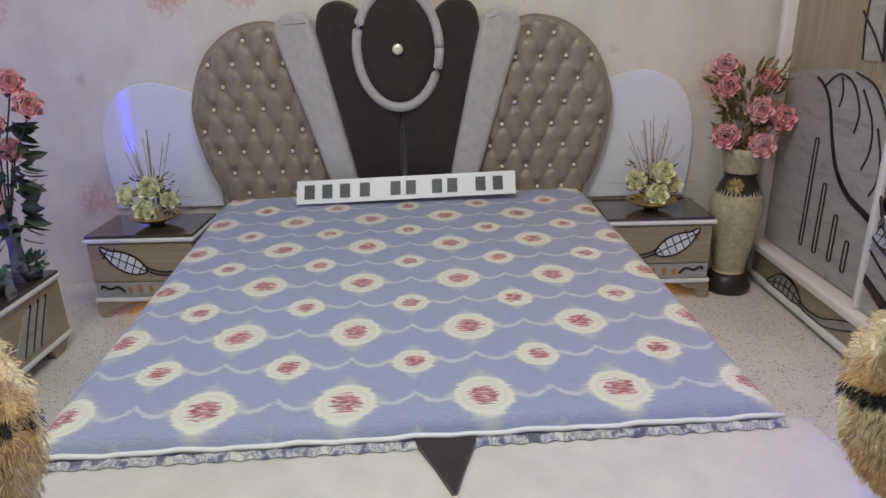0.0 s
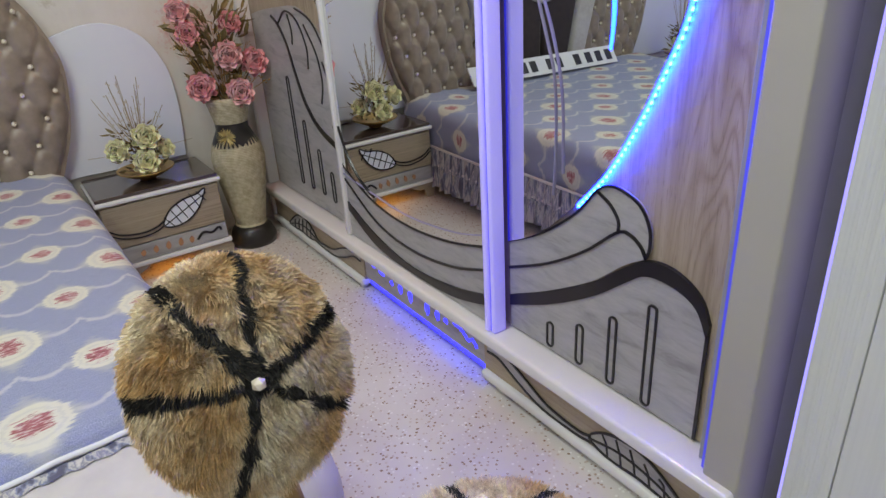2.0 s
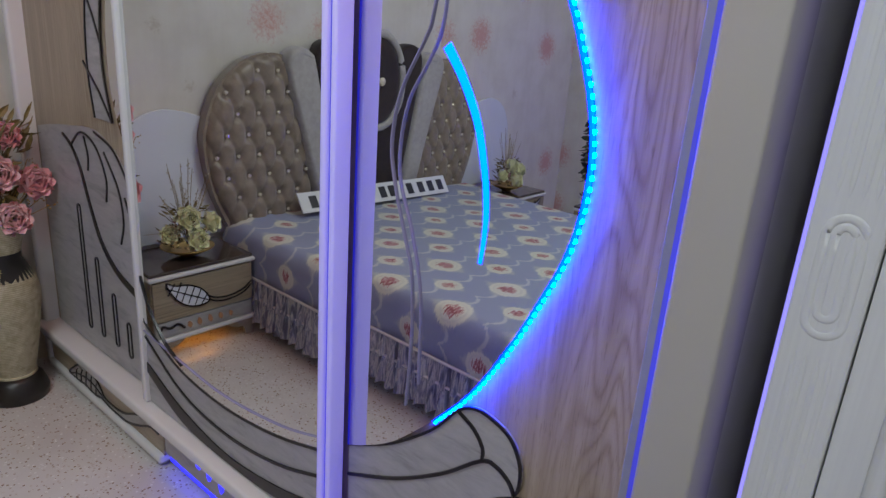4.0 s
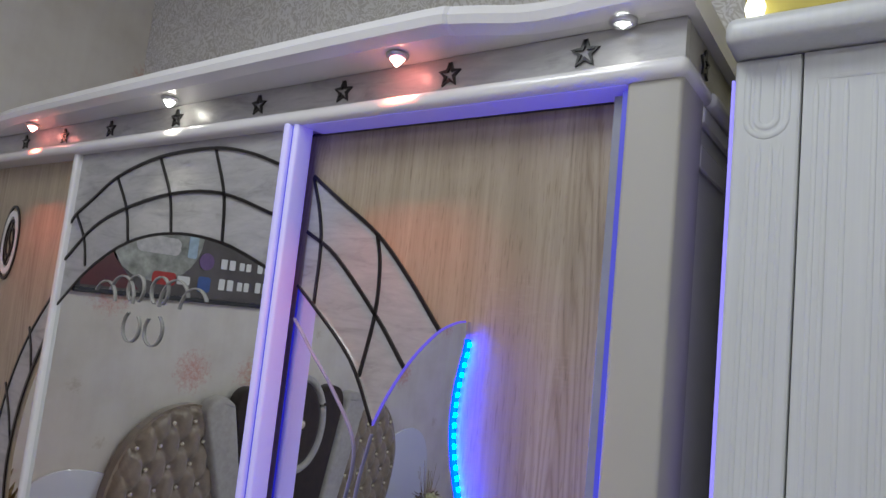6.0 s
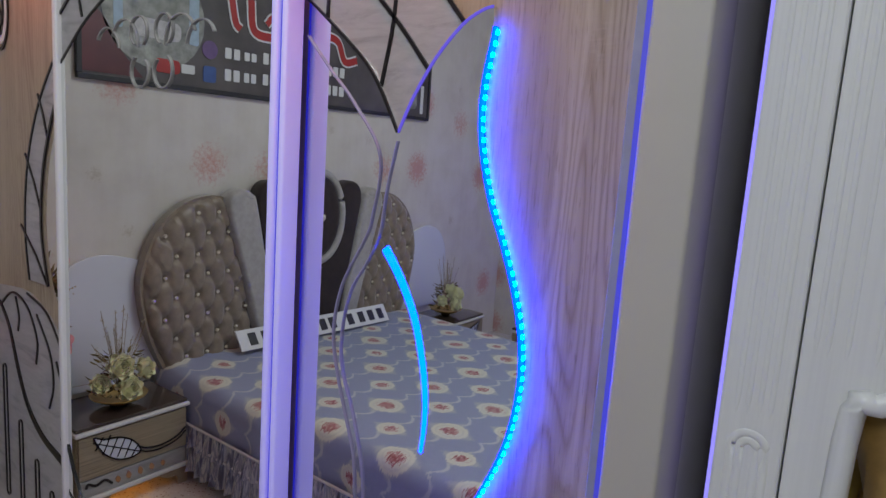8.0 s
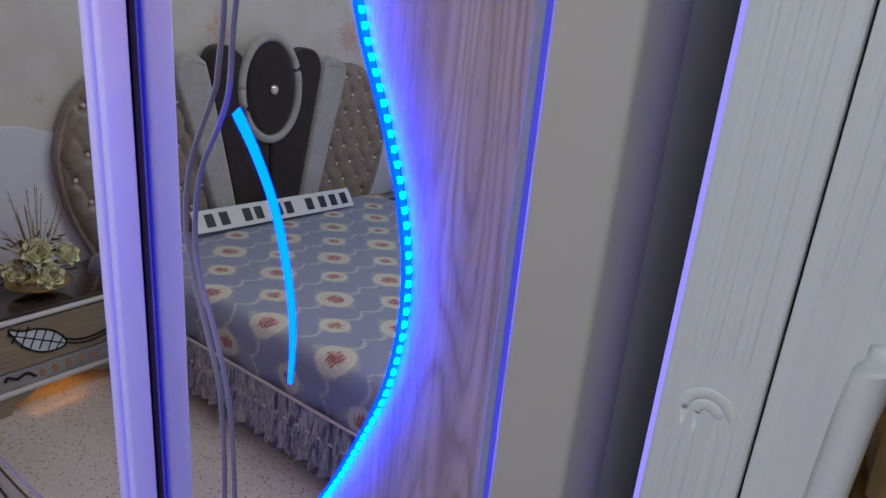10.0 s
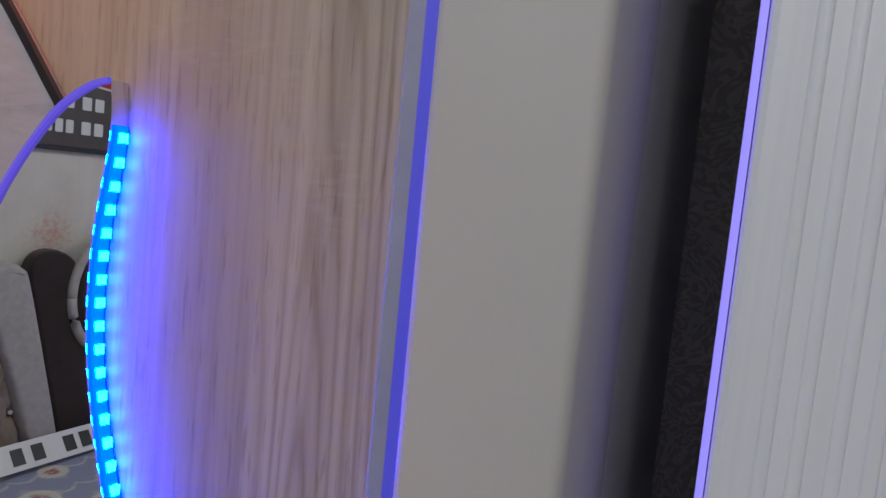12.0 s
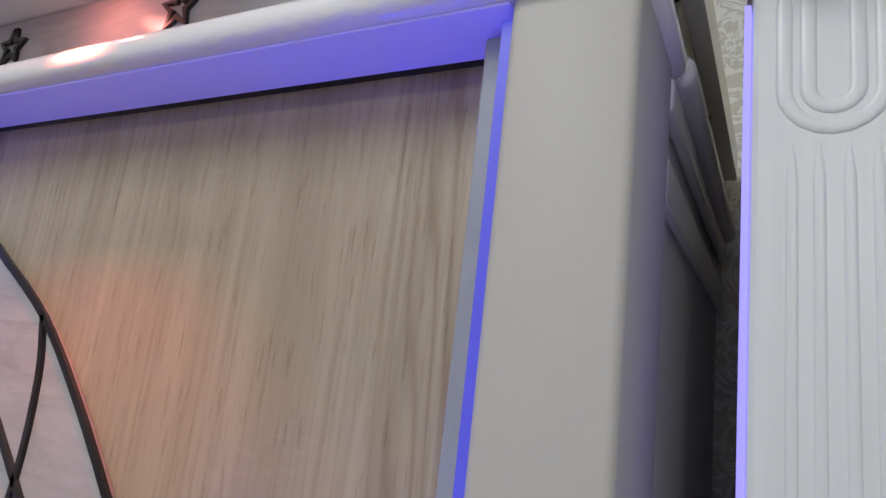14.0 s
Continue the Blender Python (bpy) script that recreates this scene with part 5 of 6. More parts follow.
    for w in (0.010, 0.021):
        s = stadium(1.075 + (0.021 - w), 1.182, w) + [(0.765 + w * math.cos(a), 1.182 + w * math.sin(a)) for a in (math.pi * k / 10 for k in range(11))]
        bead(s, 0.003)
    for y in (0.708, 0.695, 0.675, 0.645, 0.632, 0.60, 0.585, 0.54, 0.50):
        bead([(y, 1.32), (y, 2.11)])
    bead([(0.708, 2.11), (0.2, 2.11)])
    # Added strip: imitates the edge's violet light and brightens the gap.
    part("edge_glow_strip", box(X2 + 0.001, X2 + 0.018, YW2 + 0.0005, YW2 + 0.004, 0.10, 2.12), EDGE_PAINTED_LIGHT, W2, "thin added strip imitating violet light on the edge")


PVC = grained_foil("white_grained_foil", (0.68, 0.695, 0.68))
GOLD_BOX = plain("gold_painted_niche", (0.46, 0.34, 0.06), 0.45, vary=0.12, scale=12)
white_wardrobe()


FILM = plain("yellow_wrapping_film", (0.62, 0.52, 0.10), 0.14, vary=0.12, scale=9, coat=0.6)
wrap = thing("wrapped_board", (1.86, 0.0, 2.187), "yellow film-wrapped board lying on the white wardrobe", "board")
part("board", box(X2 - 0.030, 2.15, -0.93, YW2 - 0.012, 2.187, 2.262, 0.008, 3), FILM, wrap)
lit = thing("top_spotlight", (X2 - 0.036, 0.770, 2.187), "small glowing lamp on the white wardrobe's cornice", "spotlight")
part("lens", lathe([(0, 0.026), (0.010, 0.023), (0.013, 0.012), (0.010, 0.0), (0, 0.0)], (X2 - 0.040, 0.778, 2.187), 16), glow("warm_lamp_lens", (1.0, 0.93, 0.72), 5.0), lit, "", True)

# ---- flowers and vases ----
def petal(bm, centre, out, up, width, height, curl, lean):
    """One curved petal: a 4 by 4 patch that cups round the flower's axis."""
    side = up.cross(out).normalized()
    n = 4
    grid = []
    for j in range(n + 1):
        t = j / n
        w = width * math.sin(math.pi * (0.18 + 0.72 * t)) ** 0.8
        row = []
        for i in range(n + 1):
            s = (i / n - 0.5) * 2
            p = centre + up * (height * t) + out * (lean * t * t + curl * max(0, t - 0.7)) + side * (w * s / 2) - out * (0.35 * width * s * s * (1 - 0.3 * t))
            row.append(bm.verts.new(p))
        grid.append(row)
    for j in range(n):
        for i in range(n):
            bm.faces.new((grid[j][i], grid[j][i + 1], grid[j + 1][i + 1], grid[j + 1][i]))


def rose(centre, radius, face, rng):
    bm = bmesh.new()
    up = Vector(face).normalized()
    a = up.cross(Vector((0.3, 0.2, 1))).normalized()
    b = up.cross(a)
    c = Vector(centre) - up * radius * 0.5
    for ring, (count, r, h, lean, curl) in enumerate(((3, 0.10, 0.95, 0.05, 0.0), (4, 0.22, 1.0, 0.22, 0.2), (5, 0.36, 0.95, 0.42, 0.6), (6, 0.48, 0.80, 0.68, 0.9))):
        for k in range(count):
            t = 2 * math.pi * (k + 0.37 * ring + rng.uniform(-0.12, 0.12)) / count
            out = a * math.cos(t) + b * math.sin(t)
            petal(bm, c + out * radius * r, out, up, radius * (1.0 + 0.32 * ring), radius * h * 0.95, radius * curl * 0.30, radius * lean * 0.50)
    return bm


def leaf_blade(bm, base, tip, width, rng):
    base, tip = Vector(base), Vector(tip)
    d = tip - base
    s = d.cross(Vector((rng.uniform(-1, 1), rng.uniform(-1, 1), rng.uniform(0.2, 1)))).normalized() * width / 2
    up = d.cross(s).normalized() * d.length * 0.08
    m1, m2 = base + d * 0.35 + up, base + d * 0.7 + up
    v = [bm.verts.new(p) for p in (base, m1 + s, m2 + s * 0.8, tip, m2 - s * 0.8, m1 - s)]
    mid1, mid2 = bm.verts.new(m1 - up * 0.6), bm.verts.new(m2 - up * 0.6)
    for f in ((v[0], v[1], mid1), (v[1], v[2], mid2, mid1), (v[2], v[3], mid2), (v[3], v[4], mid2), (v[4], v[5], mid1, mid2), (v[5], v[0], mid1)):
        bm.faces.new(f)


def rope_material():
    m = Mat("wound_straw_rope")
    v = m.coords((1, 1, 1))
    wave = m.n("ShaderNodeTexWave", Scale=46.0, Distortion=1.2, Detail=2.0)
    wave.bands_direction = "Z"
    m.link(v, 0, wave, "Vector")
    n = m.noise(v, 40.0, 4.0)
    r = m.ramp(n, 0, [(0.3, (0.42, 0.36, 0.22)), (0.7, (0.66, 0.60, 0.42))])
    w = m.ramp(wave, 0, [(0.2, (0.72, 0.70, 0.66)), (0.7, (1, 1, 1))])
    c = m.mix(0.8, (r, 0), (w, 0), "MULTIPLY")
    m.bump(wave, 0, 0.5, 0.003)
    return m.done((c, 2), 0.75)


ROPE = rope_material()
VASE_BLACK = plain("black_vase_glaze", (0.03, 0.026, 0.022), 0.35, vary=0.3, scale=20)
STRAW = plain("straw_flower", (0.56, 0.45, 0.18), 0.7, vary=0.2, scale=60)


def floor_vase(x, y):
    rng = random.Random(4)
    v = thing("floor_vase", (x, y, 0), "tall straw-wound floor vase with black foot and neck band", "vase")
    part("foot", lathe([(0, 0.0), (0.100, 0.0), (0.104, 0.03), (0.088, 0.075), (0.070, 0.092), (0, 0.092)], (x, y, 0), 32), VASE_BLACK, v, "black glazed foot", True)
    part("body", lathe([(0.064, 0.090), (0.072, 0.13), (0.092, 0.24), (0.110, 0.36), (0.114, 0.41), (0.104, 0.46), (0.084, 0.50)], (x, y, 0), 36), ROPE, v, "straw rope body", True)
    part("neck_band", lathe([(0.100, 0.468), (0.082, 0.505), (0.068, 0.535), (0.070, 0.562)], (x, y, 0), 32), VASE_BLACK, v, "black neck band", True)
    part("neck", lathe([(0.069, 0.560), (0.078, 0.60), (0.088, 0.65), (0.092, 0.672), (0.084, 0.672), (0.070, 0.60)], (x, y, 0), 36), ROPE, v, "straw rope neck", True)
    part("collar", tube([(x + 0.066 * math.cos(a), y + 0.066 * math.sin(a), 0.094) for a in (2 * math.pi * k / 32 for k in range(33))], 0.006, 6), ROPE, v, "straw collar", True)
    fl = bmesh.new()
    for k in range(26):
        a = 2 * math.pi * k / 26
        c = Vector((x - 0.055, y - 0.085, 0.52))
        d = Vector((0.82 * math.cos(a), -0.55 * math.cos(a), math.sin(a)))
        leaf_blade(fl, c, c + d * 0.042 + Vector((-0.008, -0.014, 0)), 0.010, rng)
    part("straw_flower", fl, STRAW, v, "dry straw flower")
    bq = thing("rose_bouquet", (x, y, 0.62), "artificial pink rose bouquet in the floor vase", "flowers")
    roses = ((-0.125, -0.01, 1.021), (-0.11, -0.03, 0.937), (0.07, 0.0, 0.957), (0.025, -0.05, 0.837), (0.135, -0.03, 0.795), (-0.105, -0.05, 0.728), (0.038, -0.08, 0.690))
    for k, (dx, dy, z) in enumerate(roses):
        rad = 0.066 if k > 2 else 0.054
        part("rose", rose((x + dx, y + dy, z), rad, (dx * 1.5 - 0.25, -1.0, 0.25), rng), PINK if k % 3 else PALE_PINK, bq, "", True)
        part("stem", tube([(x + dx * 0.1, y, 0.62), (x + dx * 0.6, y + dy * 0.5 + 0.02, (z + 0.62) / 2), (x + dx, y + dy + 0.025, z - 0.02)], 0.003, 5), LEAF, bq)
    lv = bmesh.new()
    for k in range(230):
        a = rng.uniform(0, 2 * math.pi)
        h = rng.uniform(0.66, 1.0)
        r = rng.uniform(0.02, 0.05 + 0.30 * (h - 0.62))
        b = Vector((x + r * math.cos(a), y + 0.035 + r * math.sin(a) * 0.6, h))
        d = Vector((math.cos(a) * rng.uniform(0.2, 1), math.sin(a) * rng.uniform(0.2, 1), rng.uniform(-0.1, 1.1))).normalized()
        leaf_blade(lv, b, b + d * rng.uniform(0.04, 0.10), rng.uniform(0.010, 0.024), rng)
    part("foliage", lv, LEAF, bq, "olive and gold foliage")
    sp = bmesh.new()
    for k in range(26):
        a = rng.uniform(0, 2 * math.pi)
        top = Vector((x + rng.uniform(-0.17, 0.17), y + rng.uniform(-0.12, 0.06), rng.uniform(0.70, 1.02)))
        tube([(x, y, 0.64), (x + (top.x - x) * 0.6, y + (top.y - y) * 0.5, (top.z + 0.64) / 2), tuple(top)], 0.0012, 4, bm=sp)
        for j in range(5):
            g = bmesh.new()
            bmesh.ops.create_icosphere(g, subdivisions=1, radius=rng.uniform(0.002, 0.004))
            bmesh.ops.translate(g, verts=g.verts, vec=top + Vector((rng.uniform(-0.02, 0.02), rng.uniform(-0.02, 0.02), rng.uniform(-0.03, 0.01))))
            add_to(sp, g)
    part("glitter_sprays", sp, GOLD, bq, "gold glitter sprays")


floor_vase(1.395, 3.185)


def table_bouquet(x, y, z, seed):
    rng = random.Random(seed)
    b = thing("table_bouquet", (x, y, z), "yellow artificial roses in a gold dish on the nightstand", "flowers", "nightstand bouquets")
    part("dish", lathe([(0, 0.0), (0.030, 0.0), (0.034, 0.010), (0.070, 0.022), (0.108, 0.042), (0.113, 0.048), (0.106, 0.048), (0.065, 0.032), (0, 0.030)], (x, y, z), 32), GOLD, b, "gold footed dish", True)
    for dx, dy, dz, r in ((-0.004, -0.080, 0.092, 0.060), (0.020, -0.055, 0.182, 0.062), (-0.092, -0.050, 0.150, 0.052), (0.088, -0.025, 0.118, 0.046)):
        part("rose", rose((x + dx, y + dy, z + dz), r, (dx * 4, -1.0, 0.45), rng), YELLOW, b, "", True)
    lv = bmesh.new()
    for k in range(170):
        a = rng.uniform(0, 2 * math.pi)
        h = rng.uniform(0.04, 0.21)
        r = rng.uniform(0.015, 0.095)
        p = Vector((x + r * math.cos(a), y + 0.02 + r * math.sin(a) * 0.6, z + h))
        d = Vector((math.cos(a), math.sin(a), rng.uniform(-0.1, 0.9))).normalized()
        leaf_blade(lv, p, p + d * rng.uniform(0.02, 0.05), rng.uniform(0.006, 0.014), rng)
    part("foliage", lv, LEAF, b, "olive foliage")
    tw = bmesh.new()
    bd = bmesh.new()
    for k in range(20):
        a = rng.uniform(0, 2 * math.pi)
        lean = rng.uniform(0.02, 0.13)
        top = Vector((x + lean * math.cos(a), y + 0.5 * lean * math.sin(a), z + rng.uniform(0.24, 0.43)))
        tube([(x, y, z + 0.05), (x + (top.x - x) * 0.35, y + (top.y - y) * 0.3, z + 0.16), tuple(top)], 0.0012, 4, bm=tw)
        for j in range(6):
            t = rng.uniform(0.45, 1.0)
            p = Vector((x, y, z + 0.05)).lerp(top, t) + Vector((rng.uniform(-0.008, 0.008), 0, rng.uniform(-0.005, 0.005)))
            g = bmesh.new()
            bmesh.ops.create_icosphere(g, subdivisions=1, radius=rng.uniform(0.0022, 0.0038))
            bmesh.ops.translate(g, verts=g.verts, vec=p)
            add_to(bd, g)
    for s in (-1, 1):
        tube([(x, y, z + 0.10), (x + s * 0.09, y - 0.02, z + 0.125), (x + s * 0.20, y - 0.03, z + 0.135)], 0.0008, 4, bm=tw)
    tagged(part("twigs", tw, TWIG, b), "thin gold twigs", kind="stuff")
    tagged(part("beads", bd, CRYSTAL, b), "small clear beads", kind="stuff")


table_bouquet(1.02, 3.215, 0.388, 7)
table_bouquet(-1.235, 3.17, 0.388, 8)


# ---- fluffy chairs ----
def pile_disc(bm_tan, bm_black, centre, normal, radius, rng, dome, count, up_hint, squash=1.0):
    """Long pile on a domed disc: tan wedges with black rays between them."""
    n = Vector(normal).normalized()
    u = Vector(up_hint).cross(n).normalized()
    v = n.cross(u).normalized()
    c = Vector(centre)
    rays = [radians(a) for a in (78, 119, 171, 18, -33, -114)]

    def where(r, a):
        k = r / radius
        return c + (u * math.cos(a) + v * math.sin(a) * squash) * r + n * dome * (1 - k ** 2.4)

    for _ in range(count):
        a = rng.uniform(-math.pi, math.pi)
        side = rng.random() < 0.16
        r = radius if side else radius * math.sqrt(rng.random())
        p = where(r, a)
        out = u * math.cos(a) + v * math.sin(a)
        if side:
            p -= n * rng.uniform(0.0, 0.045)
        off = min(abs(math.atan2(math.sin(a - q), math.cos(a - q))) * r for q in rays)
        black = off < 0.0085 + rng.uniform(-0.0018, 0.0018) or r < 0.014
        # tufts lie together in small clumps
        q = p * 42
        tuft = Vector((noise.noise(q), noise.noise(q + Vector((7, 3, 1))), noise.noise(q + Vector((2, 9, 5))) - 0.25)) * 0.9
        d = (n * (0.25 if side else rng.uniform(0.6, 1.0)) + out * (1.0 if side else 0.08 + 0.9 * (r / radius) ** 3) + tuft + Vector((rng.uniform(-0.2, 0.2), rng.uniform(-0.2, 0.2), rng.uniform(-0.25, 0.1)))).normalized()
        ln = rng.uniform(0.010, 0.020) * (0.8 if black else 1.0) * (0.7 if side else 1.0)
        s = d.cross(Vector((rng.uniform(-1, 1), rng.uniform(-1, 1), rng.uniform(-1, 1)))).normalized() * rng.uniform(0.0005, 0.0010)
        bm = bm_black if black else bm_tan
        bm.faces.new([bm.verts.new(p - s), bm.verts.new(p + s), bm.verts.new(p + d * ln * 0.6 + s * 0.6 + Vector((0, 0, -0.002))), bm.verts.new(p + d * ln + Vector((0, 0, -0.005)))])


def pad(centre, normal, radius, thick, dome, up_hint, squash=1.0):
    n = Vector(normal).normalized()
    u = n.cross(Vector(up_hint)).normalized()
    v = u.cross(n).normalized()
    c = Vector(centre)
    bm = bmesh.new()
    rings = []
    for r, h in ((0.0, dome), (0.35, dome * 0.93), (0.7, dome * 0.6), (0.9, dome * 0.22), (1.0, 0), (1.0, -thick * 0.7), (0.92, -thick), (0.0, -thick)):
        rings.append([bm.verts.new(c + n * h + (u * math.cos(a) + v * math.sin(a) * squash) * radius * r) for a in (2 * math.pi * k / 36 for k in range(36))] if r else [bm.verts.new(c + n * h)])
    for a, b in zip(rings, rings[1:]):
        for k in range(36):
            q = []
            for w in (a[k % len(a)], a[(k + 1) % len(a)], b[(k + 1) % len(b)], b[k % len(b)]):
                if w not in q:
                    q.append(w)
            bm.faces.new(q)
    bmesh.ops.recalc_face_normals(bm, faces=bm.faces)
    return bm


def fluffy_chair(back, normal, seat, seed, count):
    rng = random.Random(seed)
    ch = thing("fluffy_chair", (seat[0], seat[1], 0), "round vanity chair in tan long-pile fur with black rays", "chair", "fluffy vanity chairs")
    n = Vector(normal).normalized()
    bk = part("backrest", pad(back, normal, 0.124, 0.05, 0.035, (0, 0, 1), 1.15), FUR_TAN, ch, "round tan fur backrest", True)
    tan, black = bmesh.new(), bmesh.new()
    pile_disc(tan, black, back, normal, 0.125, rng, 0.035, count, (0, 0, 1), 1.15)
    part("fur", tan, FUR_TAN, bk, "long tan fur")
    part("black_fur", black, FUR_BLACK, bk, "black fur rays")
    g = bmesh.new()
    bmesh.ops.create_icosphere(g, subdivisions=1, radius=0.009)
    bmesh.ops.translate(g, verts=g.verts, vec=Vector(back) + n * 0.050)
    part("crystal_button", g, CRYSTAL, bk, "clear crystal button")
    st = part("seat", pad((seat[0], seat[1], seat[2] - 0.035), (0, 0, 1), 0.165, 0.06, 0.03, (0, 1, 0)), FUR_TAN, ch, "round tan fur seat", True)
    tan, black = bmesh.new(), bmesh.new()
    pile_disc(tan, black, (seat[0], seat[1], seat[2] - 0.035), (0, 0, 1), 0.167, rng, 0.03, count * 2 // 3, (0, 1, 0))
    part("fur", tan, FUR_TAN, st, "long tan fur")
    part("black_fur", black, FUR_BLACK, st, "black fur rays")
    b = Vector(back)
    foot = Vector((b.x + 0.055, b.y + 0.01, seat[2] - 0.08))
    part("back_post", tube([tuple(b - n * 0.045 - Vector((0, 0, 0.05))), tuple(b - n * 0.05 + Vector((0.025, 0.0, -0.16))), tuple(foot), (seat[0] - 0.05, seat[1] + 0.03, seat[2] - 0.105)], 0.017, 10), GOLD_WRAP, ch, "gold-brown padded post", True)
    part("post_collar", lathe([(0, -0.02), (0.028, -0.018), (0.03, 0.0), (0.022, 0.012), (0, 0.014)], (foot.x, foot.y, foot.z + 0.02), 16), GOLD, ch, "gold collar", True)
    part("column", lathe([(0, 0.02), (0.15, 0.0), (0.155, 0.012), (0.06, 0.03), (0.026, 0.06), (0.022, seat[2] - 0.10), (0.07, seat[2] - 0.095), (0, seat[2] - 0.09)], (seat[0], seat[1], 0), 28), GOLD, ch, "gold pedestal column", True)
    return ch


fluffy_chair((0.735, 1.05, 0.770), (0.02, -0.94, 0.30), (0.985, 0.905, 0.43), 21, 48000)
fluffy_chair((-0.555, 1.02, 0.765), (-0.25, -0.92, 0.28), (-0.78, 0.85, 0.43), 22, 22000)


# ---- low dresser by the west wall ----
def dresser():
    d = thing("low_dresser", (-1.70, 2.0, 0), "low oak dresser with dark glossy top and grey inlay", "dresser")
    x0, x1, y0, y1, h = -2.0, -1.47, 1.35, 2.76, 0.335
    part("body", box(x0, x1 - 0.012, y0, y1, 0.07, h - 0.03, 0.003), OAK_Y, d)
    part("top", box(x0, x1 - 0.004, y0, y1, h - 0.014, h, 0.003), DARK_TOP_Y, d, "dark glossy wooden top")
    part("top_edge", box(x0, x1, y0 - 0.004, y1 + 0.004, h - 0.034, h - 0.0145, 0.006), WHITE, d, "white lacquered edge")
    part("plinth_edge", box(x0, x1, y0 - 0.004, y1 + 0.004, 0.055, 0.073, 0.006), WHITE, d, "white lacquered edge")
    f = x1 - 0.012
    for k in range(3):
        a = y1 - 0.10 - 0.42 * k
        part("inlay", prism([(a, 0.262), (a - 0.14, 0.262), (a - 0.26, 0.10), (a - 0.06, 0.10)], "x", f, f + 0.004), MARBLE, d, "grey marbled inlay")
        for o in (0.0, 0.05, 0.10):
            part("black_line", band(smooth_line([(a - o, 0.272), (a - 0.05 - o, 0.19), (a - 0.10 - o, 0.10)], 4), 0.006, "x", f + 0.0005, f + 0.006), BLACK, d)
    for yy in (y0 + 0.05, y1 - 0.12):
        part("foot", prism(smooth_line([(yy, 0.0), (yy + 0.06, 0.0), (yy + 0.09, 0.035), (yy + 0.11, 0.054), (yy - 0.02, 0.054), (yy - 0.01, 0.03)], 3), "x", x1 - 0.05, x1 - 0.015), OAK_Y, d)
    m = thing("dresser_mirror", (x0 - 0.02, 2.4, 0.5), "tall dresser mirror with a blue light strip", "mirror")
    part("glass", box(x0 - 0.03, x0 - 0.012, 1.4, 2.10, h + 0.05, 1.70, 0.004), MIRROR, m)
    part("led_strip", box(x0 - 0.035, x0 - 0.013, 2.105, 2.13, h + 0.10, 1.70), LED_WALL, m, "blue light strip")
    part("stand", box(x0 - 0.05, x0 - 0.0305, 1.5, 2.0, h + 0.001, 1.2), OAK_Y, m)


LED_WALL = glow("led_blue_wall", (0.02, 0.006, 1.0), 32.0)
dresser()


def potted_spray(x, y, z):
    rng = random.Random(31)
    v = thing("tall_flower_spray", (x, y, z), "tall pink flowers with dark leaves in a slim glass vase", "flowers")
    part("vase", lathe([(0, 0), (0.035, 0.0), (0.030, 0.06), (0.022, 0.14), (0.032, 0.24), (0.028, 0.24), (0.018, 0.14), (0, 0.02)], (x, y, z), 24), VASE_GREY, v, "grey slim vase", True)
    for dx, dy, dz, r in ((0.13, 0.0, 0.735, 0.055), (0.19, -0.02, 0.66, 0.055), (0.08, 0.0, 0.50, 0.05), (0.02, 0.04, 0.72, 0.05), (0.05, -0.03, 0.60, 0.05)):
        part("bloom", rose((x + dx, y + dy, z + dz), r, (0.7, -1, 0.4), rng), PINK, v, "", True)
        part("stem", tube([(x, y, z + 0.2), (x + dx * 0.5, y + dy, z + dz * 0.7), (x + dx, y + dy, z + dz - 0.02)], 0.003, 5), GREEN, v)
    lv = bmesh.new()
    for k in range(120):
        a = rng.uniform(0, 2 * math.pi)
        h = rng.uniform(0.16, 0.62)
        p = Vector((x + 0.16 * (h - 0.12) + 0.035 * math.cos(a), y + 0.035 * math.sin(a), z + h))
        d = Vector((math.cos(a), math.sin(a), rng.uniform(-0.8, 0.4))).normalized()
        leaf_blade(lv, p, p + d * rng.uniform(0.05, 0.10), rng.uniform(0.025, 0.045), rng)
    part("foliage", lv, GREEN, v, "dark green leaves")


VASE_GREY = plain("smoky_glass", (0.22, 0.22, 0.25), 0.12, vary=0.08)
PALE_GREEN = plain("pale_green_leaf", (0.12, 0.19, 0.14), 0.5, vary=0.35, scale=60)
potted_spray(-1.55, 2.66, 0.335)


def low_plant(x, y, z, seed):
    rng = random.Random(seed)
    v = thing("small_plant", (x, y, z), "small bushy artificial plant in a dark pot", "plant", "small plants on the dresser")
    part("pot", lathe([(0, 0), (0.035, 0), (0.045, 0.04), (0.040, 0.04), (0, 0.03)], (x, y, z), 20), VASE_BLACK, v, "dark low pot", True)
    lv = bmesh.new()
    for k in range(110):
        a, e = rng.uniform(0, 2 * math.pi), rng.uniform(0.1, 1.4)
        d = Vector((math.cos(a) * math.cos(e), math.sin(a) * math.cos(e), math.sin(e)))
        p = Vector((x, y, z + 0.04)) + d * rng.uniform(0.02, 0.065)
        leaf_blade(lv, p, p + d * 0.03 + Vector((0, 0, rng.uniform(-0.02, 0.01))), 0.016, rng)
    part("foliage", lv, PALE_GREEN, v, "grey-green leaves")


low_plant(-1.56, 2.50, 0.335, 41)
low_plant(-1.52, 2.67, 0.335, 42)


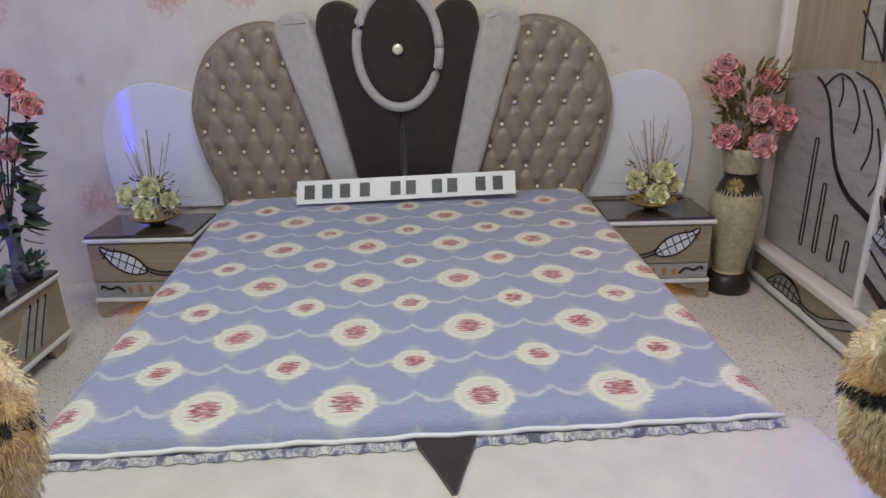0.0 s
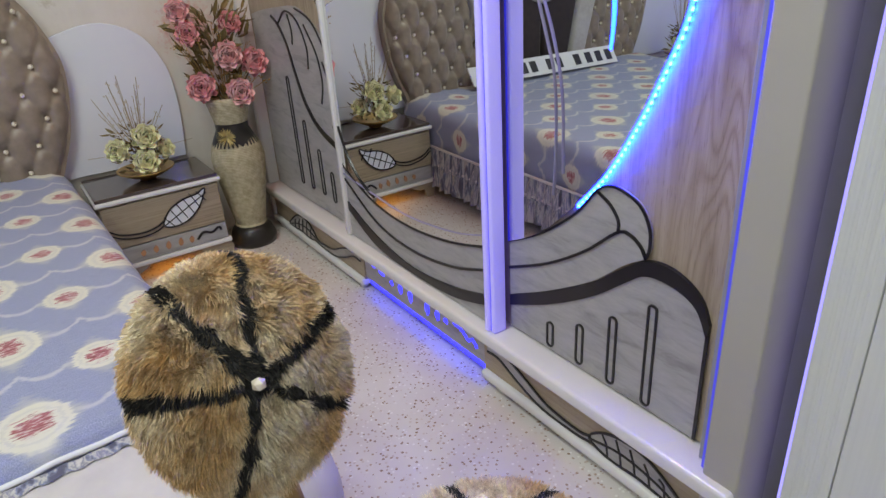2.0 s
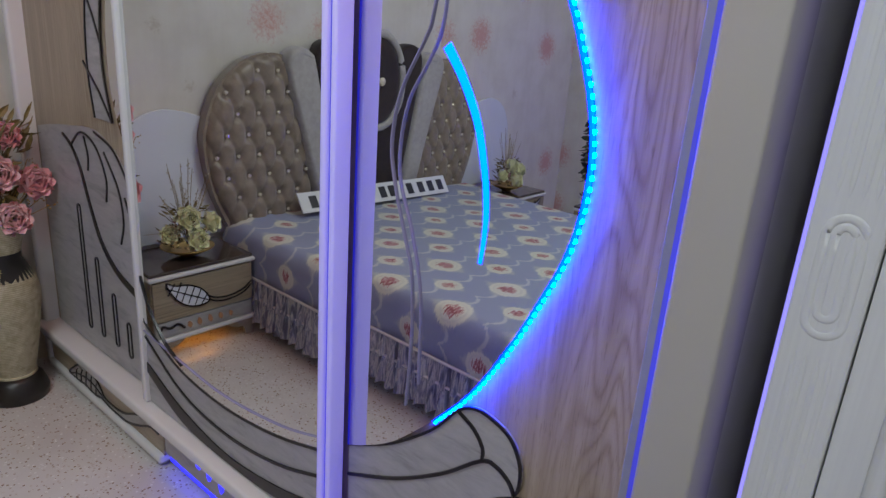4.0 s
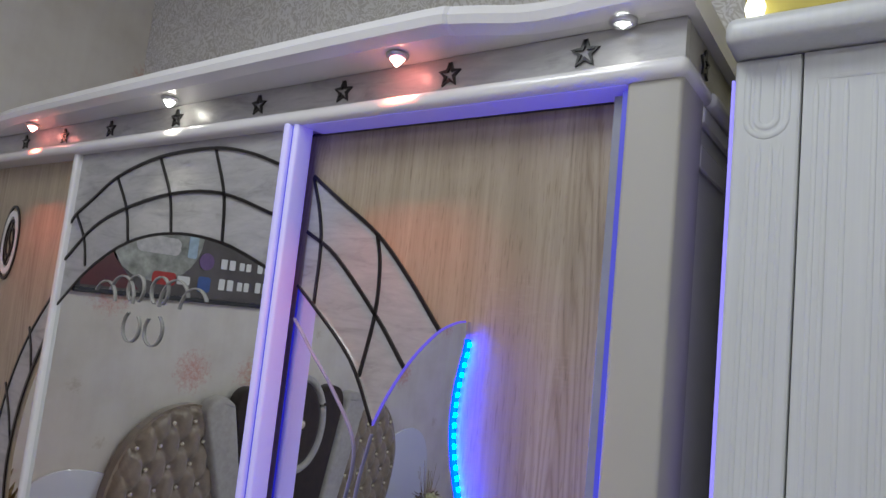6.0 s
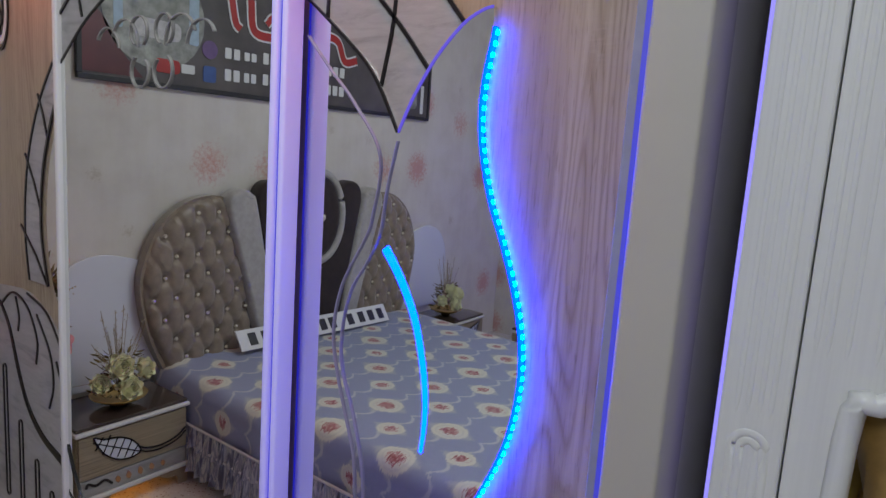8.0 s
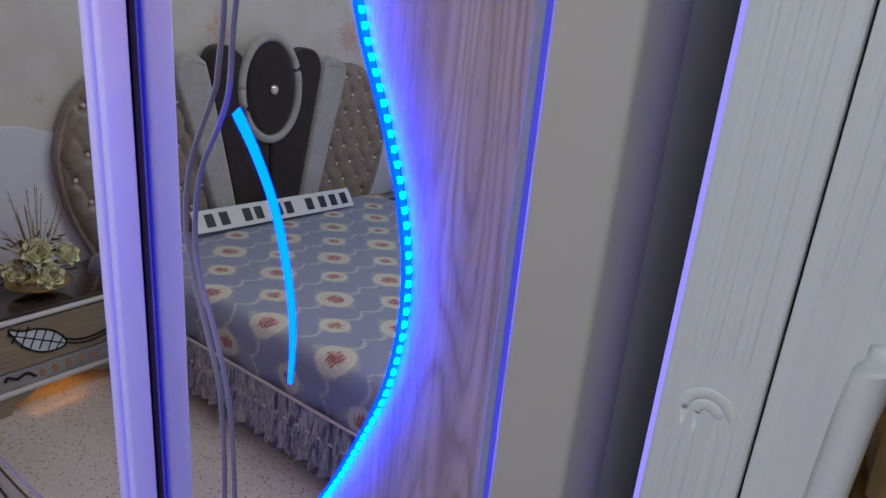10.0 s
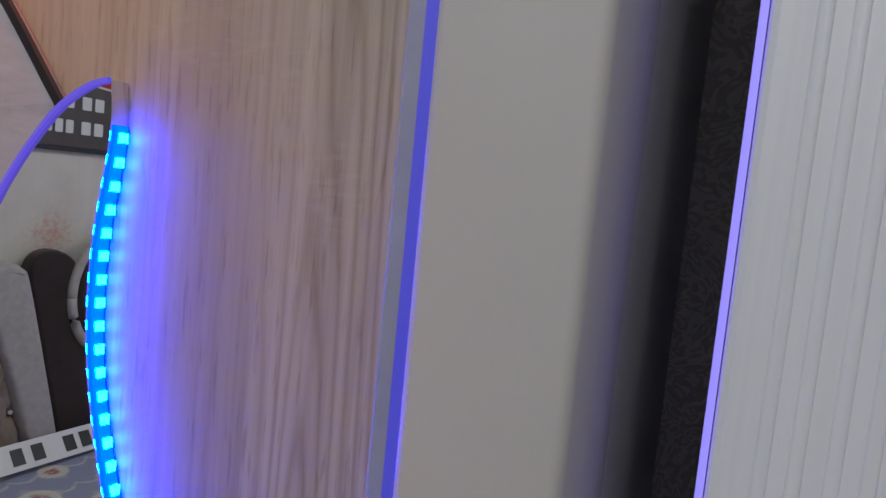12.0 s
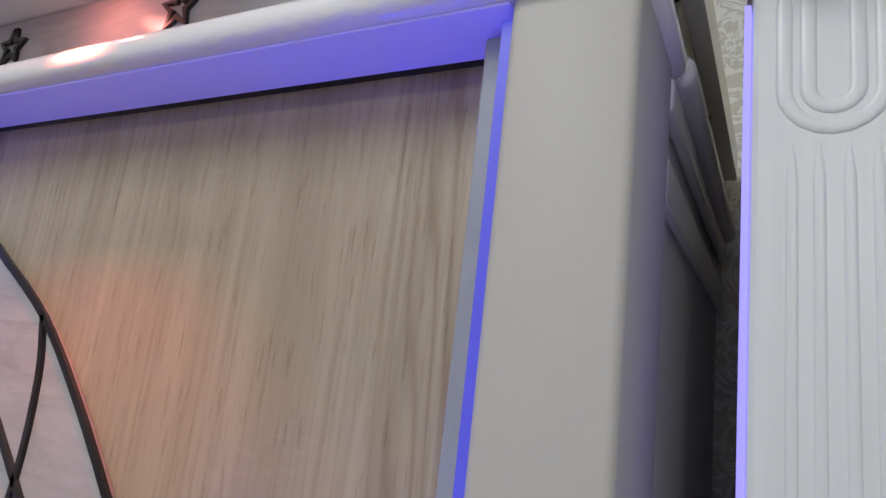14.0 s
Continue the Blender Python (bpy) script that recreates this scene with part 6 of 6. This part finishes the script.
# ---- advertising banner above the headboard ----
def banner():
    x0, x1, z0, z1, y = -1.18, 1.06, 1.745, 2.36, 3.405
    b = thing("shop_banner", (0, y, z0), "framed printed shop banner with photo and bars on the wall", "banner")
    part("print", box(x0, x1, y, y + 0.012, z0, z1), BANNER, b)
    for a in (box(x0 - 0.02, x1 + 0.02, y - 0.008, y + 0.013, z0 - 0.022, z0 - 0.0005, 0.002), box(x0 - 0.02, x1 + 0.02, y - 0.008, y + 0.013, z1 + 0.0005, z1 + 0.022, 0.002), box(x0 - 0.022, x0 - 0.0005, y - 0.008, y + 0.013, z0, z1, 0.002), box(x1 + 0.0005, x1 + 0.022, y - 0.008, y + 0.013, z0, z1, 0.002)):
        part("frame", a, BAR, b, "black frame")
    f = y - 0.0005

    def flat(name, outline, mat, label, lift=0.0015):
        part(name, prism(outline, "y", f - lift, f), mat, b, label)

    def ell(cx, cz, rx, rz, n=28):
        return [(cx + rx * math.cos(2 * math.pi * k / n), cz + rz * math.sin(2 * math.pi * k / n)) for k in range(n)]

    flat("photo", ell(0.74, 2.03, 0.24, 0.23), PHOTO, "round photo of a furnished room")
    flat("photo_bed", rounded(0.62, 0.84, 1.93, 2.01, 0.03), PALE_PRINT, "pale furniture shape", 0.003)
    flat("photo_panel", rounded(0.53, 0.58, 1.93, 2.16, 0.01), BLUE_PALE, "pale blue shape", 0.003)
    flat("photo_panel", rounded(0.89, 0.93, 1.95, 2.10, 0.01), BLUE_PALE, "pale blue shape", 0.003)
    flat("maroon_curve", [(x1 - 0.001, z0 + 0.01)] + smooth_line([(x1 - 0.001, 2.05), (0.97, 1.98), (0.90, 1.86), (0.80, z0 + 0.01)], 6), MAROON, "maroon corner curve")
    flat("badge", rounded(0.625, 0.745, 1.79, 1.85, 0.018), RED_PRINT, "red rounded badge", 0.003)
    flat("bar", rounded(0.55, 0.618, 1.80, 1.84, 0.006), PAPER, "white bar", 0.003)
    flat("badge", rounded(0.435, 0.505, 1.775, 1.85, 0.014), BLUE_PRINT, "blue rounded badge", 0.003)
    flat("badge", ell(0.47, 1.925, 0.042, 0.042), VIOLET_PRINT, "violet round badge", 0.003)
    for u0, u1, w0, w1 in ((0.30, 0.40, 1.90, 1.95), (0.20, 0.285, 1.905, 1.945), (0.03, 0.17, 1.905, 1.96), (-0.11, 0.01, 1.905, 1.96), (-0.36, -0.15, 1.905, 1.96), (0.30, 0.40, 1.795, 1.85), (0.20, 0.285, 1.80, 1.845), (0.03, 0.17, 1.80, 1.855), (-0.11, 0.01, 1.80, 1.855), (-0.36, -0.15, 1.80, 1.855)):
        count = max(2, round((u1 - u0) / 0.05))
        step = (u1 - u0) / count
        for k in range(count):
            flat("number_bar", rounded(u0 + step * k, u0 + step * (k + 0.72), w0, w1, 0.006), PAPER, "white bar", 0.003)
    for pts, w in ((((0.36, 2.22), (0.33, 2.08), (0.30, 2.05)), 0.035), (((0.24, 2.20), (0.22, 2.06), (0.12, 2.04), (0.02, 2.06)), 0.040), (((0.14, 2.10), (0.10, 2.14), (0.06, 2.08)), 0.03), (((-0.02, 2.22), (-0.04, 2.06), (-0.16, 2.03)), 0.040), (((-0.20, 2.12), (-0.30, 2.10), (-0.36, 2.00), (-0.46, 2.02)), 0.040)):
        ln = smooth_line(pts, 5)
        part("script_bar", band(ln, w + 0.018, "y", f - 0.002, f), PAPER, b, "white outline stroke")
        part("script_bar", band(ln, w, "y", f - 0.0035, f - 0.0005), RED_PRINT, b, "red script stroke")
    flat("bar", rounded(-1.13, -1.10, 1.765, 1.95, 0.004), PAPER, "white bar", 0.003)
    flat("photo", rounded(-1.06, -0.74, 1.79, 2.20, 0.03), PHOTO, "photo of furniture", 0.003)


BANNER = plain("banner_print", (0.13, 0.115, 0.115), 0.35, vary=0.35, scale=4)
PHOTO = plain("photo_print", (0.36, 0.37, 0.33), 0.35, vary=0.5, scale=16)
PALE_PRINT = plain("pale_print", (0.62, 0.60, 0.58), 0.35, vary=0.2, scale=30)
BLUE_PALE = plain("pale_blue_print", (0.42, 0.55, 0.66), 0.35, vary=0.15, scale=30)
MAROON = plain("maroon_print", (0.14, 0.035, 0.045), 0.35, vary=0.2, scale=8)
RED_PRINT = plain("red_print", (0.45, 0.035, 0.035), 0.35, vary=0.1)
BLUE_PRINT = plain("blue_print", (0.06, 0.12, 0.34), 0.35, vary=0.1)
VIOLET_PRINT = plain("violet_print", (0.17, 0.10, 0.26), 0.35, vary=0.1)
banner()


# ---- etched scrolls on the middle mirror ----
def etched_scrolls():
    parent = [o for o in WARD.children if o.name.startswith("door") and o.get("label", "").startswith("mirrored")][0]
    cy, cz = 2.065, 1.70
    FROST = plain("frosted_etching", (0.27, 0.26, 0.25), 0.5, vary=0.05)

    def curl(u, v, r, a0, a1, grow=0.0):
        return [(cy + u + (r + grow * k / 20) * math.cos(radians(a0 + (a1 - a0) * k / 20)), cz + v + (r + grow * k / 20) * math.sin(radians(a0 + (a1 - a0) * k / 20))) for k in range(21)]

    for s in (-1, 1):
        for u, v, r, a0, a1, g in ((0.045, -0.035, 0.034, 130, 420, 0.004), (0.115, 0.03, 0.050, 20, 190, 0.01), (0.05, 0.055, 0.034, -60, 240, 0.0), (0.19, 0.02, 0.045, 30, 180, 0.01)):
            ln = [(cy + s * (y - cy), z) for y, z in curl(u, v, r, a0, a1, g)]
            line_on(ln, 0.0034, XM - 0.003, mat=FROST, name="etched_scroll", parent=parent)


etched_scrolls()


# ---- things on and in the white wardrobe ----
def wrapped_parcel():
    bm = box(1.66, 2.10, -0.35, 0.70, 2.190, 2.46, 0.03, 3)
    bmesh.ops.subdivide_edges(bm, edges=bm.edges, cuts=4, use_grid_fill=True)
    for v in bm.verts:
        v.co += v.normal * 0.012 * noise.noise(v.co * 9) if v.co.z > 2.21 else Vector((0, 0, 0))
    single("wrapped_parcel", bm, WRAP, (1.9, 0.2, 2.187), "parcel in shiny yellow wrapping on the white wardrobe", "parcel", smooth=True)


WRAP = plain("yellow_wrapping", (0.50, 0.40, 0.06), 0.25, vary=0.15, scale=8, bump=0.2, coat=0.4)
wrapped_parcel()


def figurine():
    """A small gilt animal statuette, one plain mesh."""
    bm = bmesh.new()
    x, y, z = 1.685, 0.575, 0.73
    tube([(x, y - 0.09, z + 0.40), (x, y - 0.02, z + 0.41), (x, y + 0.03, z + 0.43), (x, y + 0.055, z + 0.48), (x, y + 0.06, z + 0.53)], 0.03, 10, bm=bm, radii=[0.045, 0.05, 0.046, 0.03, 0.026])
    tube([(x, y + 0.055, z + 0.535), (x, y + 0.075, z + 0.52), (x, y + 0.085, z + 0.50)], 0.02, 8, bm=bm, radii=[0.024, 0.02, 0.012])
    for dx, dy in ((0.02, 0.04), (-0.02, 0.03), (0.02, -0.08), (-0.02, -0.09)):
        tube([(x + dx, y + dy, z + 0.40), (x + dx, y + dy + 0.01, z + 0.26), (x + dx, y + dy - 0.01, z + 0.12), (x + dx, y + dy, z)], 0.012, 8, bm=bm, radii=[0.026, 0.014, 0.010, 0.016])
    single("animal_figurine", bm, GOLD_WRAP, (x, y, z), "gilt animal statuette standing in the display niche", "figurine", smooth=True)


figurine()
